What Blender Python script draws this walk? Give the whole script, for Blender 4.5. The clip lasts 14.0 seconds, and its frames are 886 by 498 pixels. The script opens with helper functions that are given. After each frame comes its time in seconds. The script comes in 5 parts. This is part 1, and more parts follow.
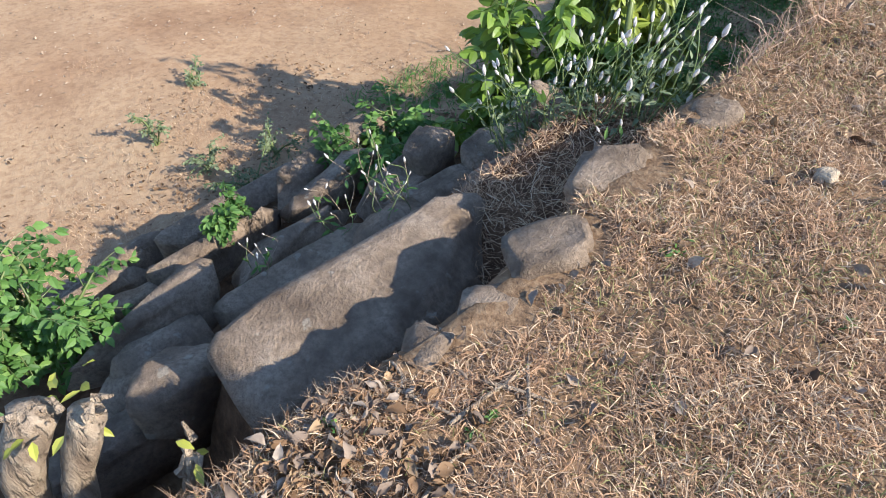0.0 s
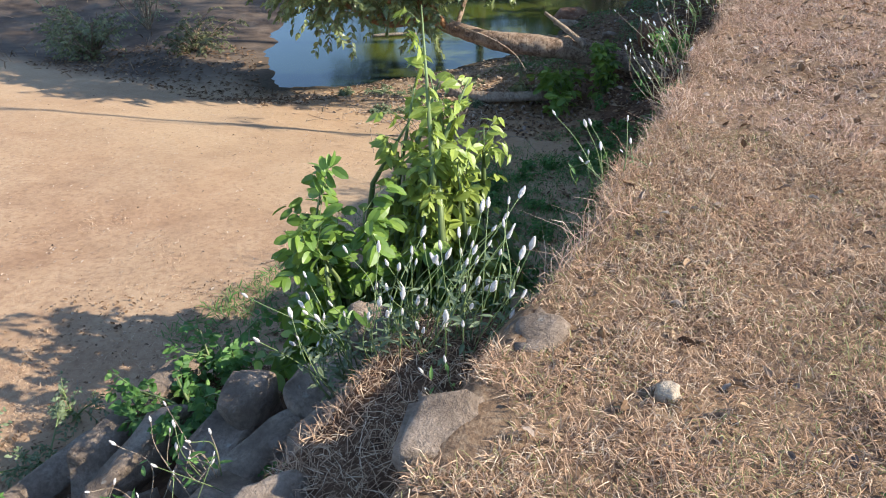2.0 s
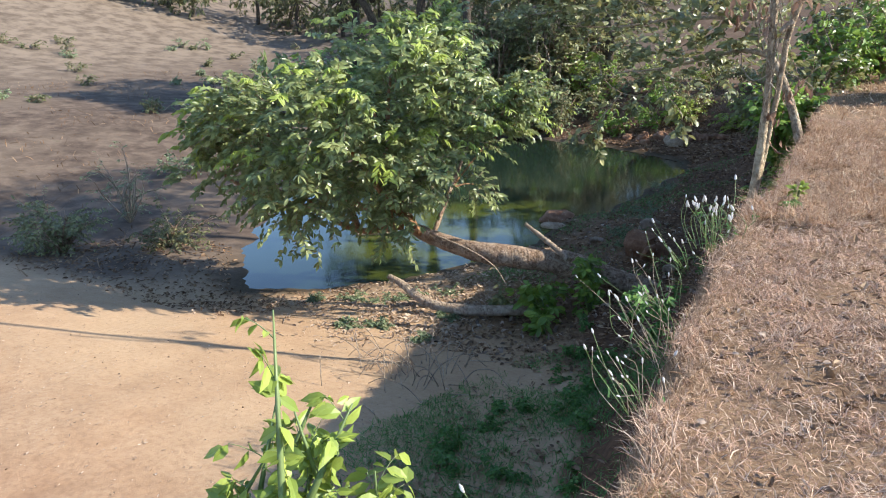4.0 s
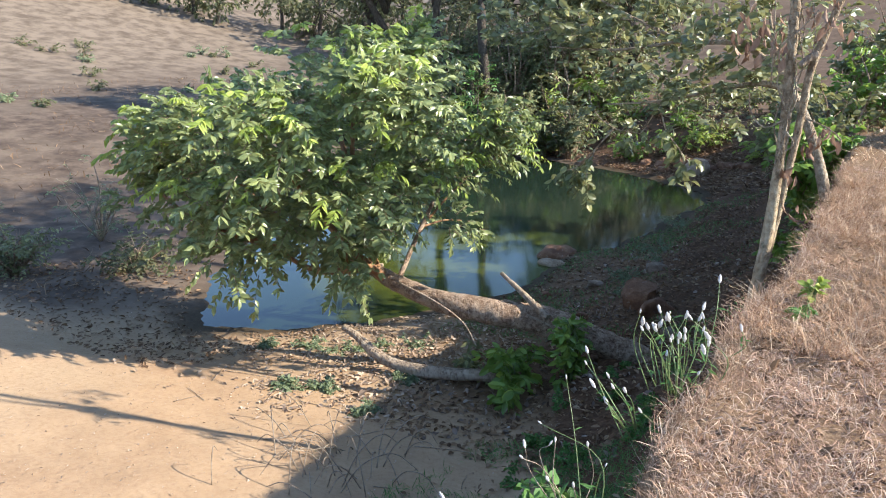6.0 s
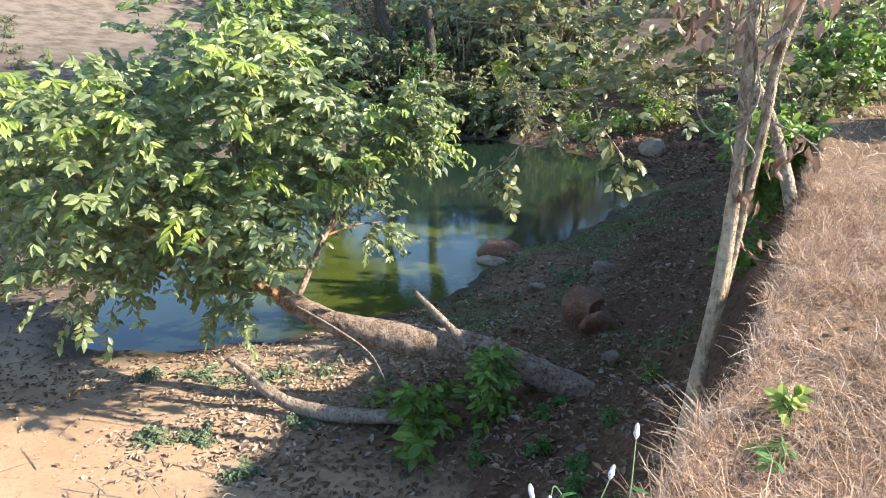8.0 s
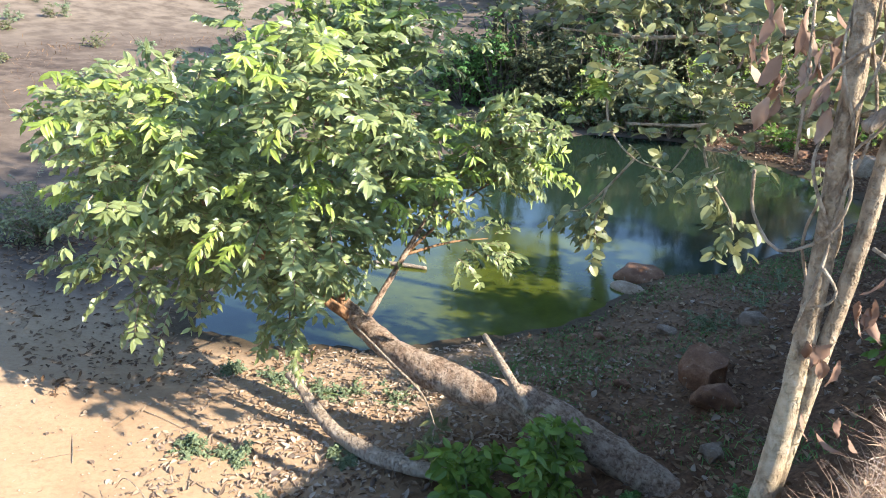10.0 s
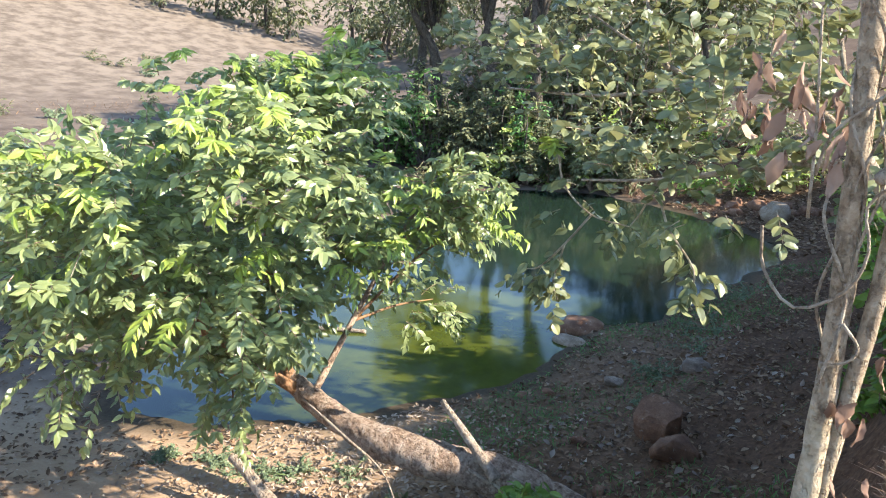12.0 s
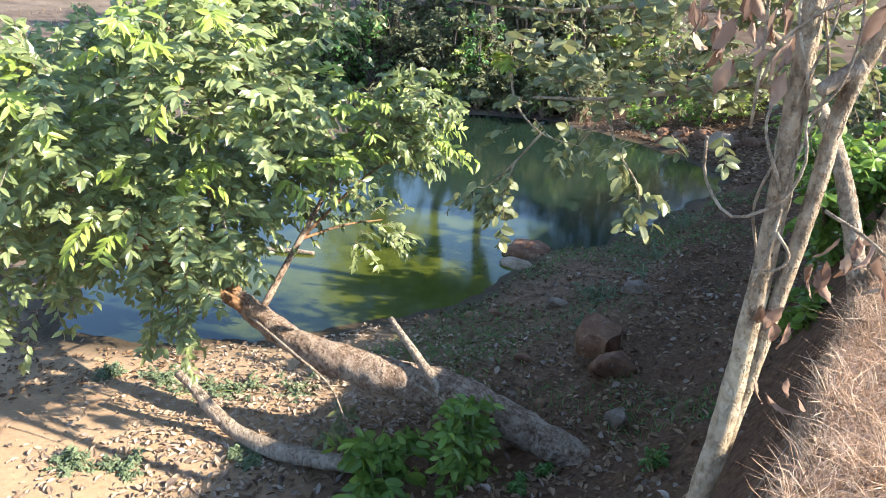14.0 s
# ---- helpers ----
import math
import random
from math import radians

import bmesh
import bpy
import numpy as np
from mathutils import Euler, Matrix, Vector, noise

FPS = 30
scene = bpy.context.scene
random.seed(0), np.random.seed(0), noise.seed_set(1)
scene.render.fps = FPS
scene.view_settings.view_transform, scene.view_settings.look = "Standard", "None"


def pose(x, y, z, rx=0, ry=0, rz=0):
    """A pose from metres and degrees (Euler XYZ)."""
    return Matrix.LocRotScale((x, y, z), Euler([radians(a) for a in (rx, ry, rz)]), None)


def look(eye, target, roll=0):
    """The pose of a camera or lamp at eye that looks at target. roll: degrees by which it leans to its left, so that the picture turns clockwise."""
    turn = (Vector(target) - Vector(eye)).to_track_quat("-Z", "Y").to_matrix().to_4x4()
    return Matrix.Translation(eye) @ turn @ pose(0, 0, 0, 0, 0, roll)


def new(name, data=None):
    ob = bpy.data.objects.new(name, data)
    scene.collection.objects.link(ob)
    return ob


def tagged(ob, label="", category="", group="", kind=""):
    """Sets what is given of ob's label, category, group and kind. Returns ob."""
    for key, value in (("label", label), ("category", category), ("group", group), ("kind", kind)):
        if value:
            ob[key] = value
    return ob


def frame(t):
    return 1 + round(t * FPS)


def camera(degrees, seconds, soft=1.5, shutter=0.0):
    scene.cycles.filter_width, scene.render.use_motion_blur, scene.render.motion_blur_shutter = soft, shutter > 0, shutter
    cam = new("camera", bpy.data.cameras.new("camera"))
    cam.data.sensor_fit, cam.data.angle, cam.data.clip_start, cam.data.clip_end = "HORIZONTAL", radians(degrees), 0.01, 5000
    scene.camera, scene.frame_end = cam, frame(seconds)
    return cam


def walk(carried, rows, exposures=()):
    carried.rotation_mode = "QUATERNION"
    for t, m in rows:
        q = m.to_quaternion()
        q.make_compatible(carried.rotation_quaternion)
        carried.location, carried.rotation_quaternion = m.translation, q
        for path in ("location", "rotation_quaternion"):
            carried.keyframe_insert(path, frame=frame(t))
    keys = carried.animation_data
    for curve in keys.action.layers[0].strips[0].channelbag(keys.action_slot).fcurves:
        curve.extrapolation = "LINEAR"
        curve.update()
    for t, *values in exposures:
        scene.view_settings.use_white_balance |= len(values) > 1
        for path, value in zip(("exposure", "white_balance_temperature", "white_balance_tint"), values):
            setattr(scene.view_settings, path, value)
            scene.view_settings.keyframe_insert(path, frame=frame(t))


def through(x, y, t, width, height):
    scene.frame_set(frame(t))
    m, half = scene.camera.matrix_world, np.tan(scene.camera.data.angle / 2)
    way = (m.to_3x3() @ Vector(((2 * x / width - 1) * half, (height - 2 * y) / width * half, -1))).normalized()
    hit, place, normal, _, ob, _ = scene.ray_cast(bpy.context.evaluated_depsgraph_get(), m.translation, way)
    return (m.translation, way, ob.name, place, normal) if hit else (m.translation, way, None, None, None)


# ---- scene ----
cam = camera(65.6, 14.0, 1.0)
PATH = [
    (0, (1.088, 0.445, 1.381), (0.002, 1.338, -0.041), -4.0),
    (0.5, (1.072, 0.439, 1.387), (-0.012, 1.293, -0.06), -5.1),
    (1, (1.06, 0.481, 1.366), (0.03, 1.449, -0.049), -3.5),
    (1.5, (1.005, 0.654, 1.369), (0.05, 1.905, 0.135), -3.1),
    (2, (0.931, 0.856, 1.388), (-0.034, 2.247, 0.324), -3.9),
    (2.5, (0.811, 1.071, 1.381), (-0.153, 2.572, 0.476), -3.8),
    (3, (0.678, 1.419, 1.377), (-0.31, 3.033, 0.73), -2.8),
    (3.2, (0.625, 1.57, 1.408), (-0.386, 3.201, 0.845), -1.7),
    (5.3, (0.583, 3.43, 1.503), (-0.528, 4.946, 0.82), -4.8),
    (5.5, (0.572, 3.622, 1.514), (-0.488, 5.176, 0.835), -4.0),
    (6, (0.442, 4.095, 1.533), (-0.685, 5.647, 0.966), -0.9),
    (6.5, (0.338, 4.513, 1.557), (-0.728, 6.097, 0.963), -1.2),
    (7, (0.267, 4.948, 1.566), (-0.817, 6.507, 0.936), -0.3),
    (7.5, (0.149, 5.381, 1.534), (-0.917, 6.953, 0.907), -0.3),
    (7.7, (0.095, 5.565, 1.53), (-0.929, 7.161, 0.894), -0.9),
    (9.8, (0.315, 7.583, 1.748), (-1.063, 8.866, 1.074), -0.3),
    (10, (0.299, 7.62, 1.751), (-1.128, 8.842, 1.066), 0.2),
    (10.5, (0.168, 7.635, 1.744), (-1.225, 8.935, 1.136), -3.1),
    (11, (-0.001, 7.589, 1.749), (-1.335, 8.968, 1.183), -1.7),
    (11.5, (-0.065, 7.57, 1.738), (-1.396, 8.954, 1.18), -0.9),
    (12, (-0.063, 7.559, 1.739), (-1.373, 8.975, 1.212), -0.4),
    (12.5, (-0.053, 7.546, 1.736), (-1.278, 9.027, 1.182), 1.2),
    (13, (-0.05, 7.556, 1.693), (-1.211, 9.032, 1.005), 1.8),
    (13.5, (-0.045, 7.533, 1.669), (-1.199, 8.992, 0.934), 2.0),
    (14, (-0.05, 7.558, 1.658), (-1.205, 9.02, 0.93), 1.8),
]
EXPOSURES = [(0, 1.42), (2.0, 1.46), (3.2, 1.54), (5.3, 1.66), (7.5, 1.95), (9.8, 2.13), (14, 2.22)]
walk(cam, [(t, look(eye, target, roll)) for t, eye, target, roll in PATH], EXPOSURES)

# ---- world, sun ----
SUN_AZ, SUN_EL = 66.0, 30.0
world = bpy.data.worlds.new("world")
scene.world = world
world.use_nodes = True
wn = world.node_tree
sky = wn.nodes.new("ShaderNodeTexSky")
sky.sky_type = "NISHITA"
sky.sun_disc = False
sky.altitude, sky.dust_density, sky.ozone_density = 1100, 0.35, 3.0
sky.sun_elevation, sky.sun_rotation = radians(SUN_EL), radians(SUN_AZ)
wn.links.new(sky.outputs[0], wn.nodes["Background"].inputs["Color"])
wn.nodes["Background"].inputs["Strength"].default_value = 0.15
SUN_DIR = Vector((math.sin(radians(SUN_AZ)) * math.cos(radians(SUN_EL)), math.cos(radians(SUN_AZ)) * math.cos(radians(SUN_EL)), math.sin(radians(SUN_EL))))
sun_data = bpy.data.lights.new("sun", "SUN")
sun_data.energy, sun_data.angle, sun_data.color = 3.8, radians(0.53), (1.0, 0.942, 0.845)
sun = new("sun", sun_data)
sun.matrix_world = look(SUN_DIR * 60, (0, 0, 0))

# ---- materials ----


class Nodes:
    """Small helper round one material's node tree."""

    def __init__(self, name):
        self.mat = bpy.data.materials.new(name)
        self.mat.use_nodes = True
        self.tree = self.mat.node_tree
        self.bsdf = self.tree.nodes["Principled BSDF"]
        self.out = self.tree.nodes["Material Output"]
        self.pos = self.tree.nodes.new("ShaderNodeNewGeometry").outputs["Position"]

    def node(self, kind):
        return self.tree.nodes.new(kind)

    def link(self, a, b):
        self.tree.links.new(a, b)

    def noise(self, scale, detail=4.0, rough=0.55, vec=None, stretch=None):
        n = self.node("ShaderNodeTexNoise")
        n.inputs["Scale"].default_value, n.inputs["Detail"].default_value, n.inputs["Roughness"].default_value = scale, detail, rough
        src = vec or self.pos
        if stretch:
            mp = self.node("ShaderNodeMapping")
            mp.inputs["Scale"].default_value = stretch
            self.link(src, mp.inputs["Vector"])
            src = mp.outputs[0]
        self.link(src, n.inputs["Vector"])
        return n.outputs["Fac"]

    def voronoi(self, scale, feature="F1"):
        n = self.node("ShaderNodeTexVoronoi")
        n.feature = feature
        n.inputs["Scale"].default_value = scale
        self.link(self.pos, n.inputs["Vector"])
        return n.outputs["Distance"]

    def ramp(self, fac, stops):
        r = self.node("ShaderNodeValToRGB")
        el = r.color_ramp.elements
        while len(el) < len(stops):
            el.new(0.5)
        for e, (p, c) in zip(el, stops):
            e.position = p
            e.color = (*c, 1) if len(c) == 3 else c
        self.link(fac, r.inputs["Fac"])
        return r.outputs["Color"]

    def mix(self, fac, a, b, mode="MIX"):
        m = self.node("ShaderNodeMix")
        m.data_type, m.blend_type = "RGBA", mode
        for sock, v in ((m.inputs[0], fac), (m.inputs[6], a), (m.inputs[7], b)):
            if isinstance(v, (int, float)):
                sock.default_value = v
            elif isinstance(v, tuple):
                sock.default_value = (*v, 1)
            else:
                self.link(v, sock)
        return m.outputs[2]

    def math(self, op, a, b):
        m = self.node("ShaderNodeMath")
        m.operation = op
        for sock, v in zip(m.inputs, (a, b)):
            if isinstance(v, (int, float)):
                sock.default_value = v
            else:
                self.link(v, sock)
        return m.outputs[0]

    def attr(self, name):
        a = self.node("ShaderNodeAttribute")
        a.attribute_name = name
        return a.outputs["Fac"]

    def island(self):
        return self.node("ShaderNodeNewGeometry").outputs["Random Per Island"]

    def bump(self, height, strength, distance):
        b = self.node("ShaderNodeBump")
        b.inputs["Strength"].default_value, b.inputs["Distance"].default_value = strength, distance
        self.link(height, b.inputs["Height"])
        self.link(b.outputs[0], self.bsdf.inputs["Normal"])

    def color(self, c, rough=0.8, spec=0.3):
        if isinstance(c, tuple):
            self.bsdf.inputs["Base Color"].default_value = (*c, 1)
        else:
            self.link(c, self.bsdf.inputs["Base Color"])
        self.bsdf.inputs["Roughness"].default_value = rough
        self.bsdf.inputs["Specular IOR Level"].default_value = spec
        return self.mat


def ground_material():
    n = Nodes("earth")
    big, mid, fine, grit = n.noise(0.35, 3), n.noise(2.2, 5), n.noise(16, 6, 0.65), n.noise(90, 4, 0.7)
    sand = n.ramp(mid, [(0.25, (0.245, 0.14, 0.08)), (0.5, (0.325, 0.198, 0.115)), (0.75, (0.40, 0.262, 0.157))])
    sand = n.mix(n.ramp(big, [(0.35, (0, 0, 0)), (0.7, (0.8, 0.8, 0.8))]), sand, (0.42, 0.30, 0.185))
    sand = n.mix(n.ramp(fine, [(0.3, (0.6, 0.6, 0.6)), (0.56, (0, 0, 0))]), sand, (0.19, 0.105, 0.062))
    sand = n.mix(n.ramp(grit, [(0.62, (0, 0, 0)), (0.72, (0.6, 0.6, 0.6))]), sand, (0.58, 0.44, 0.29))
    pale = n.mix(0.35, sand, (0.43, 0.295, 0.168))
    sand = n.mix(n.attr("dry"), sand, pale)
    straw = n.ramp(n.noise(40, 6, 0.75), [(0.3, (0.06, 0.036, 0.022)), (0.5, (0.20, 0.125, 0.074)), (0.72, (0.38, 0.27, 0.165))])
    straw = n.mix(n.ramp(mid, [(0.35, (0, 0, 0)), (0.7, (0.6, 0.6, 0.6))]), straw, (0.18, 0.112, 0.062))
    soil = n.ramp(fine, [(0.3, (0.05, 0.026, 0.014)), (0.55, (0.115, 0.062, 0.034)), (0.8, (0.21, 0.122, 0.068))])
    mud = n.ramp(fine, [(0.3, (0.04, 0.028, 0.017)), (0.7, (0.09, 0.065, 0.036))])
    c = n.mix(n.attr("slope"), sand, soil)
    c = n.mix(n.attr("bank"), c, straw)
    c = n.mix(n.attr("wet"), c, mud)
    # brown scrub soil, its colour darkened for the shade lying past the pond
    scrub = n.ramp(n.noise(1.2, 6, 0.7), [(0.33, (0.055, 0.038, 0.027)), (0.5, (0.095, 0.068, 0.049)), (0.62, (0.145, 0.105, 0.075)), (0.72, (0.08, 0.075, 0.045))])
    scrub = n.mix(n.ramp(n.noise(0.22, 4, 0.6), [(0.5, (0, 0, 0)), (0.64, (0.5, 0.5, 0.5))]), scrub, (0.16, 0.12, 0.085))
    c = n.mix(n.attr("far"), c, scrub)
    # tan field, kept paler than the scrub to paint its sunlit look
    c = n.mix(n.attr("field"), c, n.ramp(n.noise(0.8, 5, 0.6), [(0.35, (0.10, 0.074, 0.052)), (0.6, (0.19, 0.145, 0.104))]))
    near = n.math("SUBTRACT", 1.0, n.math("MULTIPLY", n.attr("far"), 0.9))
    n.bump(n.math("MULTIPLY", n.math("ADD", n.math("MULTIPLY", fine, 0.6), n.math("MULTIPLY", grit, 0.35)), near), 0.55, 0.03)
    return n.color(c, 0.95, 0.12)


def leaf_material(name, dark, mid, light, glow, through=0.3, rough=0.42):
    n = Nodes(name)
    base = n.ramp(n.island(), [(0.0, dark), (0.45, mid), (0.85, light), (1.0, glow)])
    vein = n.noise(35, 3)
    base = n.mix(n.math("MULTIPLY", vein, 0.35), base, dark)
    n.color(base, rough, 0.4)
    tr = n.node("ShaderNodeBsdfTranslucent")
    n.link(n.mix(0.5, base, glow), tr.inputs["Color"])
    mx = n.node("ShaderNodeMixShader")
    mx.inputs[0].default_value = through
    n.link(n.bsdf.outputs[0], mx.inputs[1])
    n.link(tr.outputs[0], mx.inputs[2])
    n.link(mx.outputs[0], n.out.inputs["Surface"])
    return n.mat


def dry_material(name, stops, through=0.12):
    n = Nodes(name)
    base = n.ramp(n.island(), stops)
    base = n.mix(n.math("MULTIPLY", n.noise(60, 3), 0.4), base, stops[0][1])
    base = n.mix(n.ramp(n.noise(2.6, 5, 0.65), [(0.42, (0, 0, 0)), (0.62, (0.55, 0.55, 0.55))]), base, stops[1][1])
    n.color(base, 0.75, 0.25)
    tr = n.node("ShaderNodeBsdfTranslucent")
    n.link(base, tr.inputs["Color"])
    mx = n.node("ShaderNodeMixShader")
    mx.inputs[0].default_value = through
    n.link(n.bsdf.outputs[0], mx.inputs[1])
    n.link(tr.outputs[0], mx.inputs[2])
    n.link(mx.outputs[0], n.out.inputs["Surface"])
    return n.mat


def bark_material(name, dark, mid, light, patch=0.5, pull=0.35, peeled=None):
    n = Nodes(name)
    grain = n.noise(19, 6, 0.65, stretch=(1, 1, pull))
    blot = n.noise(5.5, 4, 0.6)
    c = n.ramp(grain, [(0.28, dark), (0.5, mid), (0.74, light)])
    c = n.mix(n.ramp(blot, [(0.45, (0, 0, 0)), (0.62, (patch, patch, patch))]), c, light)
    stain = n.noise(11, 5, 0.7, stretch=(1, 1, pull * 1.4))
    c = n.mix(n.ramp(stain, [(0.30, (0.75, 0.75, 0.75)), (0.44, (0, 0, 0))]), c, dark)
    crack = n.ramp(n.noise(34, 4, 0.6, stretch=(1, 1, pull * 0.65)), [(0.38, (0, 0, 0)), (0.5, (1, 1, 1))])
    c = n.mix(n.ramp(n.noise(34, 4, 0.6, stretch=(1, 1, pull * 0.65)), [(0.34, (0.6, 0.6, 0.6)), (0.44, (0, 0, 0))]), c, dark)
    if peeled is not None:  # bare cream wood below a ragged line
        xyz = n.node("ShaderNodeSeparateXYZ")
        n.link(n.pos, xyz.inputs[0])
        rag = n.math("ADD", n.math("SUBTRACT", peeled, xyz.outputs[2]), n.math("MULTIPLY", n.math("SUBTRACT", n.noise(7, 4, 0.6), 0.5), 0.9))
        bare = n.ramp(n.noise(14, 5, 0.65), [(0.3, (0.30, 0.21, 0.125)), (0.5, (0.50, 0.375, 0.235)), (0.72, (0.61, 0.485, 0.335))])
        c = n.mix(n.ramp(rag, [(0.47, (0, 0, 0)), (0.53, (1, 1, 1))]), c, bare)
    n.bump(n.math("ADD", n.math("ADD", grain, n.math("MULTIPLY", crack, 0.5)), n.math("MULTIPLY", n.noise(110, 4, 0.7), 0.4)), 1.0, 0.03)
    return n.color(c, 0.9, 0.2)


def stone_material(name, dark, mid, light):
    n = Nodes(name)
    blot, fine, lich = n.noise(4.5, 5, 0.6), n.noise(45, 6, 0.7), n.noise(13, 3, 0.5)
    c = n.ramp(blot, [(0.3, dark), (0.52, mid), (0.75, light)])
    c = n.mix(n.ramp(fine, [(0.35, (0.6, 0.6, 0.6)), (0.6, (0, 0, 0))]), c, dark)
    c = n.mix(n.ramp(lich, [(0.66, (0, 0, 0)), (0.71, (0.35, 0.35, 0.35))]), c, (0.45, 0.43, 0.36))
    n.bump(n.math("ADD", n.math("MULTIPLY", blot, 1.5), n.math("ADD", fine, n.math("MULTIPLY", n.noise(120, 3, 0.7), 0.5))), 0.9, 0.02)
    return n.color(c, 0.92, 0.2)


def water_material():
    n = Nodes("pond_water")
    centre = n.node("ShaderNodeVectorMath")
    centre.operation = "DISTANCE"
    n.link(n.pos, centre.inputs[0])
    centre.inputs[1].default_value = (-8.2, 16.9, -3.49)
    reach = n.math("ADD", n.math("DIVIDE", centre.outputs["Value"], 4.4), n.math("MULTIPLY", n.math("SUBTRACT", n.noise(0.7, 4, 0.6), 0.5), 1.1))
    bloom = n.ramp(reach, [(0.55, (1, 1, 1)), (0.9, (0, 0, 0))])
    scum = n.noise(7, 5, 0.75)
    algae = n.ramp(n.noise(2.5, 5, 0.65), [(0.3, (0.042, 0.052, 0.008)), (0.7, (0.07, 0.08, 0.012))])
    c = n.mix(bloom, (0.012, 0.022, 0.014), algae)
    c = n.mix(n.ramp(scum, [(0.68, (0, 0, 0)), (0.76, (0.4, 0.4, 0.4))]), c, (0.12, 0.12, 0.04))
    n.color(c, 0.08, 0.5)
    n.bsdf.inputs["IOR"].default_value = 1.34
    n.bump(n.math("ADD", n.noise(2.2, 3), n.math("MULTIPLY", n.noise(11, 3), 0.25)), 0.08, 0.02)
    return n.mat


M_EARTH = ground_material()
M_WATER = water_material()
M_LEAF_A = leaf_material("glossy_leaf", (0.115, 0.14, 0.055), (0.205, 0.238, 0.092), (0.285, 0.32, 0.128), (0.39, 0.44, 0.165), 0.34, 0.33)
M_LEAF_YOUNG = leaf_material("young_leaf", (0.19, 0.25, 0.05), (0.265, 0.33, 0.062), (0.33, 0.39, 0.075), (0.41, 0.47, 0.095), 0.36)
M_LEAF_B = leaf_material("round_leaf", (0.095, 0.107, 0.046), (0.165, 0.175, 0.075), (0.24, 0.24, 0.10), (0.37, 0.34, 0.135), 0.28, 0.4)
M_LEAF_C = leaf_material("shrub_leaf", (0.085, 0.155, 0.025), (0.14, 0.235, 0.04), (0.205, 0.31, 0.055), (0.32, 0.43, 0.08), 0.36)
M_LEAF_D = leaf_material("scrub_leaf", (0.065, 0.075, 0.036), (0.11, 0.12, 0.05), (0.165, 0.165, 0.068), (0.22, 0.2, 0.08), 0.28, 0.6)
M_WEED = leaf_material("weed_leaf", (0.05, 0.12, 0.03), (0.08, 0.18, 0.04), (0.12, 0.24, 0.055), (0.2, 0.33, 0.08), 0.33, 0.6)
M_GREY_WEED = leaf_material("grey_weed_leaf", (0.10, 0.135, 0.07), (0.15, 0.19, 0.10), (0.2, 0.24, 0.13), (0.26, 0.3, 0.16), 0.25, 0.7)
M_YELLOW = leaf_material("yellow_leaf", (0.3, 0.32, 0.05), (0.42, 0.44, 0.07), (0.5, 0.5, 0.09), (0.55, 0.55, 0.12), 0.4)
M_STRAW = dry_material("straw", [(0.0, (0.12, 0.064, 0.036)), (0.3, (0.40, 0.236, 0.138)), (0.7, (0.60, 0.41, 0.255)), (1.0, (0.82, 0.65, 0.45))])
M_GRASS_GREEN = leaf_material("fading_grass", (0.14, 0.13, 0.045), (0.22, 0.21, 0.075), (0.29, 0.27, 0.10), (0.36, 0.33, 0.13), 0.2, 0.7)
M_STRAW_PALE = dry_material("pale_straw", [(0.0, (0.15, 0.08, 0.052)), (0.3, (0.43, 0.262, 0.175)), (0.7, (0.62, 0.435, 0.305)), (1.0, (0.82, 0.66, 0.49))])
M_DRYLEAF = dry_material("dry_leaf", [(0.0, (0.16, 0.105, 0.07)), (0.4, (0.34, 0.24, 0.16)), (0.75, (0.49, 0.37, 0.26)), (1.0, (0.62, 0.5, 0.38))])
M_PILE = dry_material("grey_dead_leaf", [(0.0, (0.10, 0.068, 0.05)), (0.4, (0.24, 0.175, 0.13)), (0.8, (0.38, 0.295, 0.225)), (1.0, (0.52, 0.43, 0.34))])
M_LEAFMOULD = dry_material("leaf_mould", [(0.0, (0.07, 0.037, 0.019)), (0.5, (0.2, 0.117, 0.062)), (0.85, (0.34, 0.215, 0.122)), (1.0, (0.46, 0.33, 0.20))])
M_BROWNLEAF = dry_material("curled_brown_leaf", [(0.0, (0.13, 0.068, 0.042)), (0.5, (0.28, 0.165, 0.108)), (1.0, (0.46, 0.32, 0.225))], 0.22)
M_FLOWER = dry_material("pale_flower", [(0.0, (0.50, 0.44, 0.39)), (0.6, (0.64, 0.59, 0.54)), (1.0, (0.74, 0.70, 0.65))], 0.25)
M_STEM = leaf_material("green_stem", (0.10, 0.14, 0.05), (0.14, 0.19, 0.06), (0.19, 0.23, 0.09), (0.24, 0.26, 0.12), 0.1)
M_BARK_GREY = bark_material("pale_bark", (0.13, 0.085, 0.056), (0.32, 0.235, 0.155), (0.52, 0.415, 0.295), 0.6, 0.85)
M_BARK_TWIN = bark_material("speckled_bark", (0.13, 0.085, 0.052), (0.32, 0.23, 0.145), (0.52, 0.405, 0.275), 0.55, 0.9, 0.92)
M_BARK_BROWN = bark_material("brown_bark", (0.09, 0.052, 0.032), (0.29, 0.19, 0.125), (0.52, 0.39, 0.28), 0.65, 1.0)
M_BARK_RED = bark_material("reddish_bark", (0.15, 0.075, 0.035), (0.30, 0.155, 0.075), (0.42, 0.25, 0.14), 0.3)
M_BARK_DARK = bark_material("dark_bark", (0.03, 0.024, 0.018), (0.07, 0.055, 0.042), (0.12, 0.10, 0.08))
M_DEADWOOD = bark_material("weathered_wood", (0.15, 0.105, 0.075), (0.34, 0.255, 0.18), (0.50, 0.40, 0.295), 0.5)
M_STONE = stone_material("basalt", (0.12, 0.085, 0.06), (0.29, 0.215, 0.155), (0.44, 0.345, 0.26))
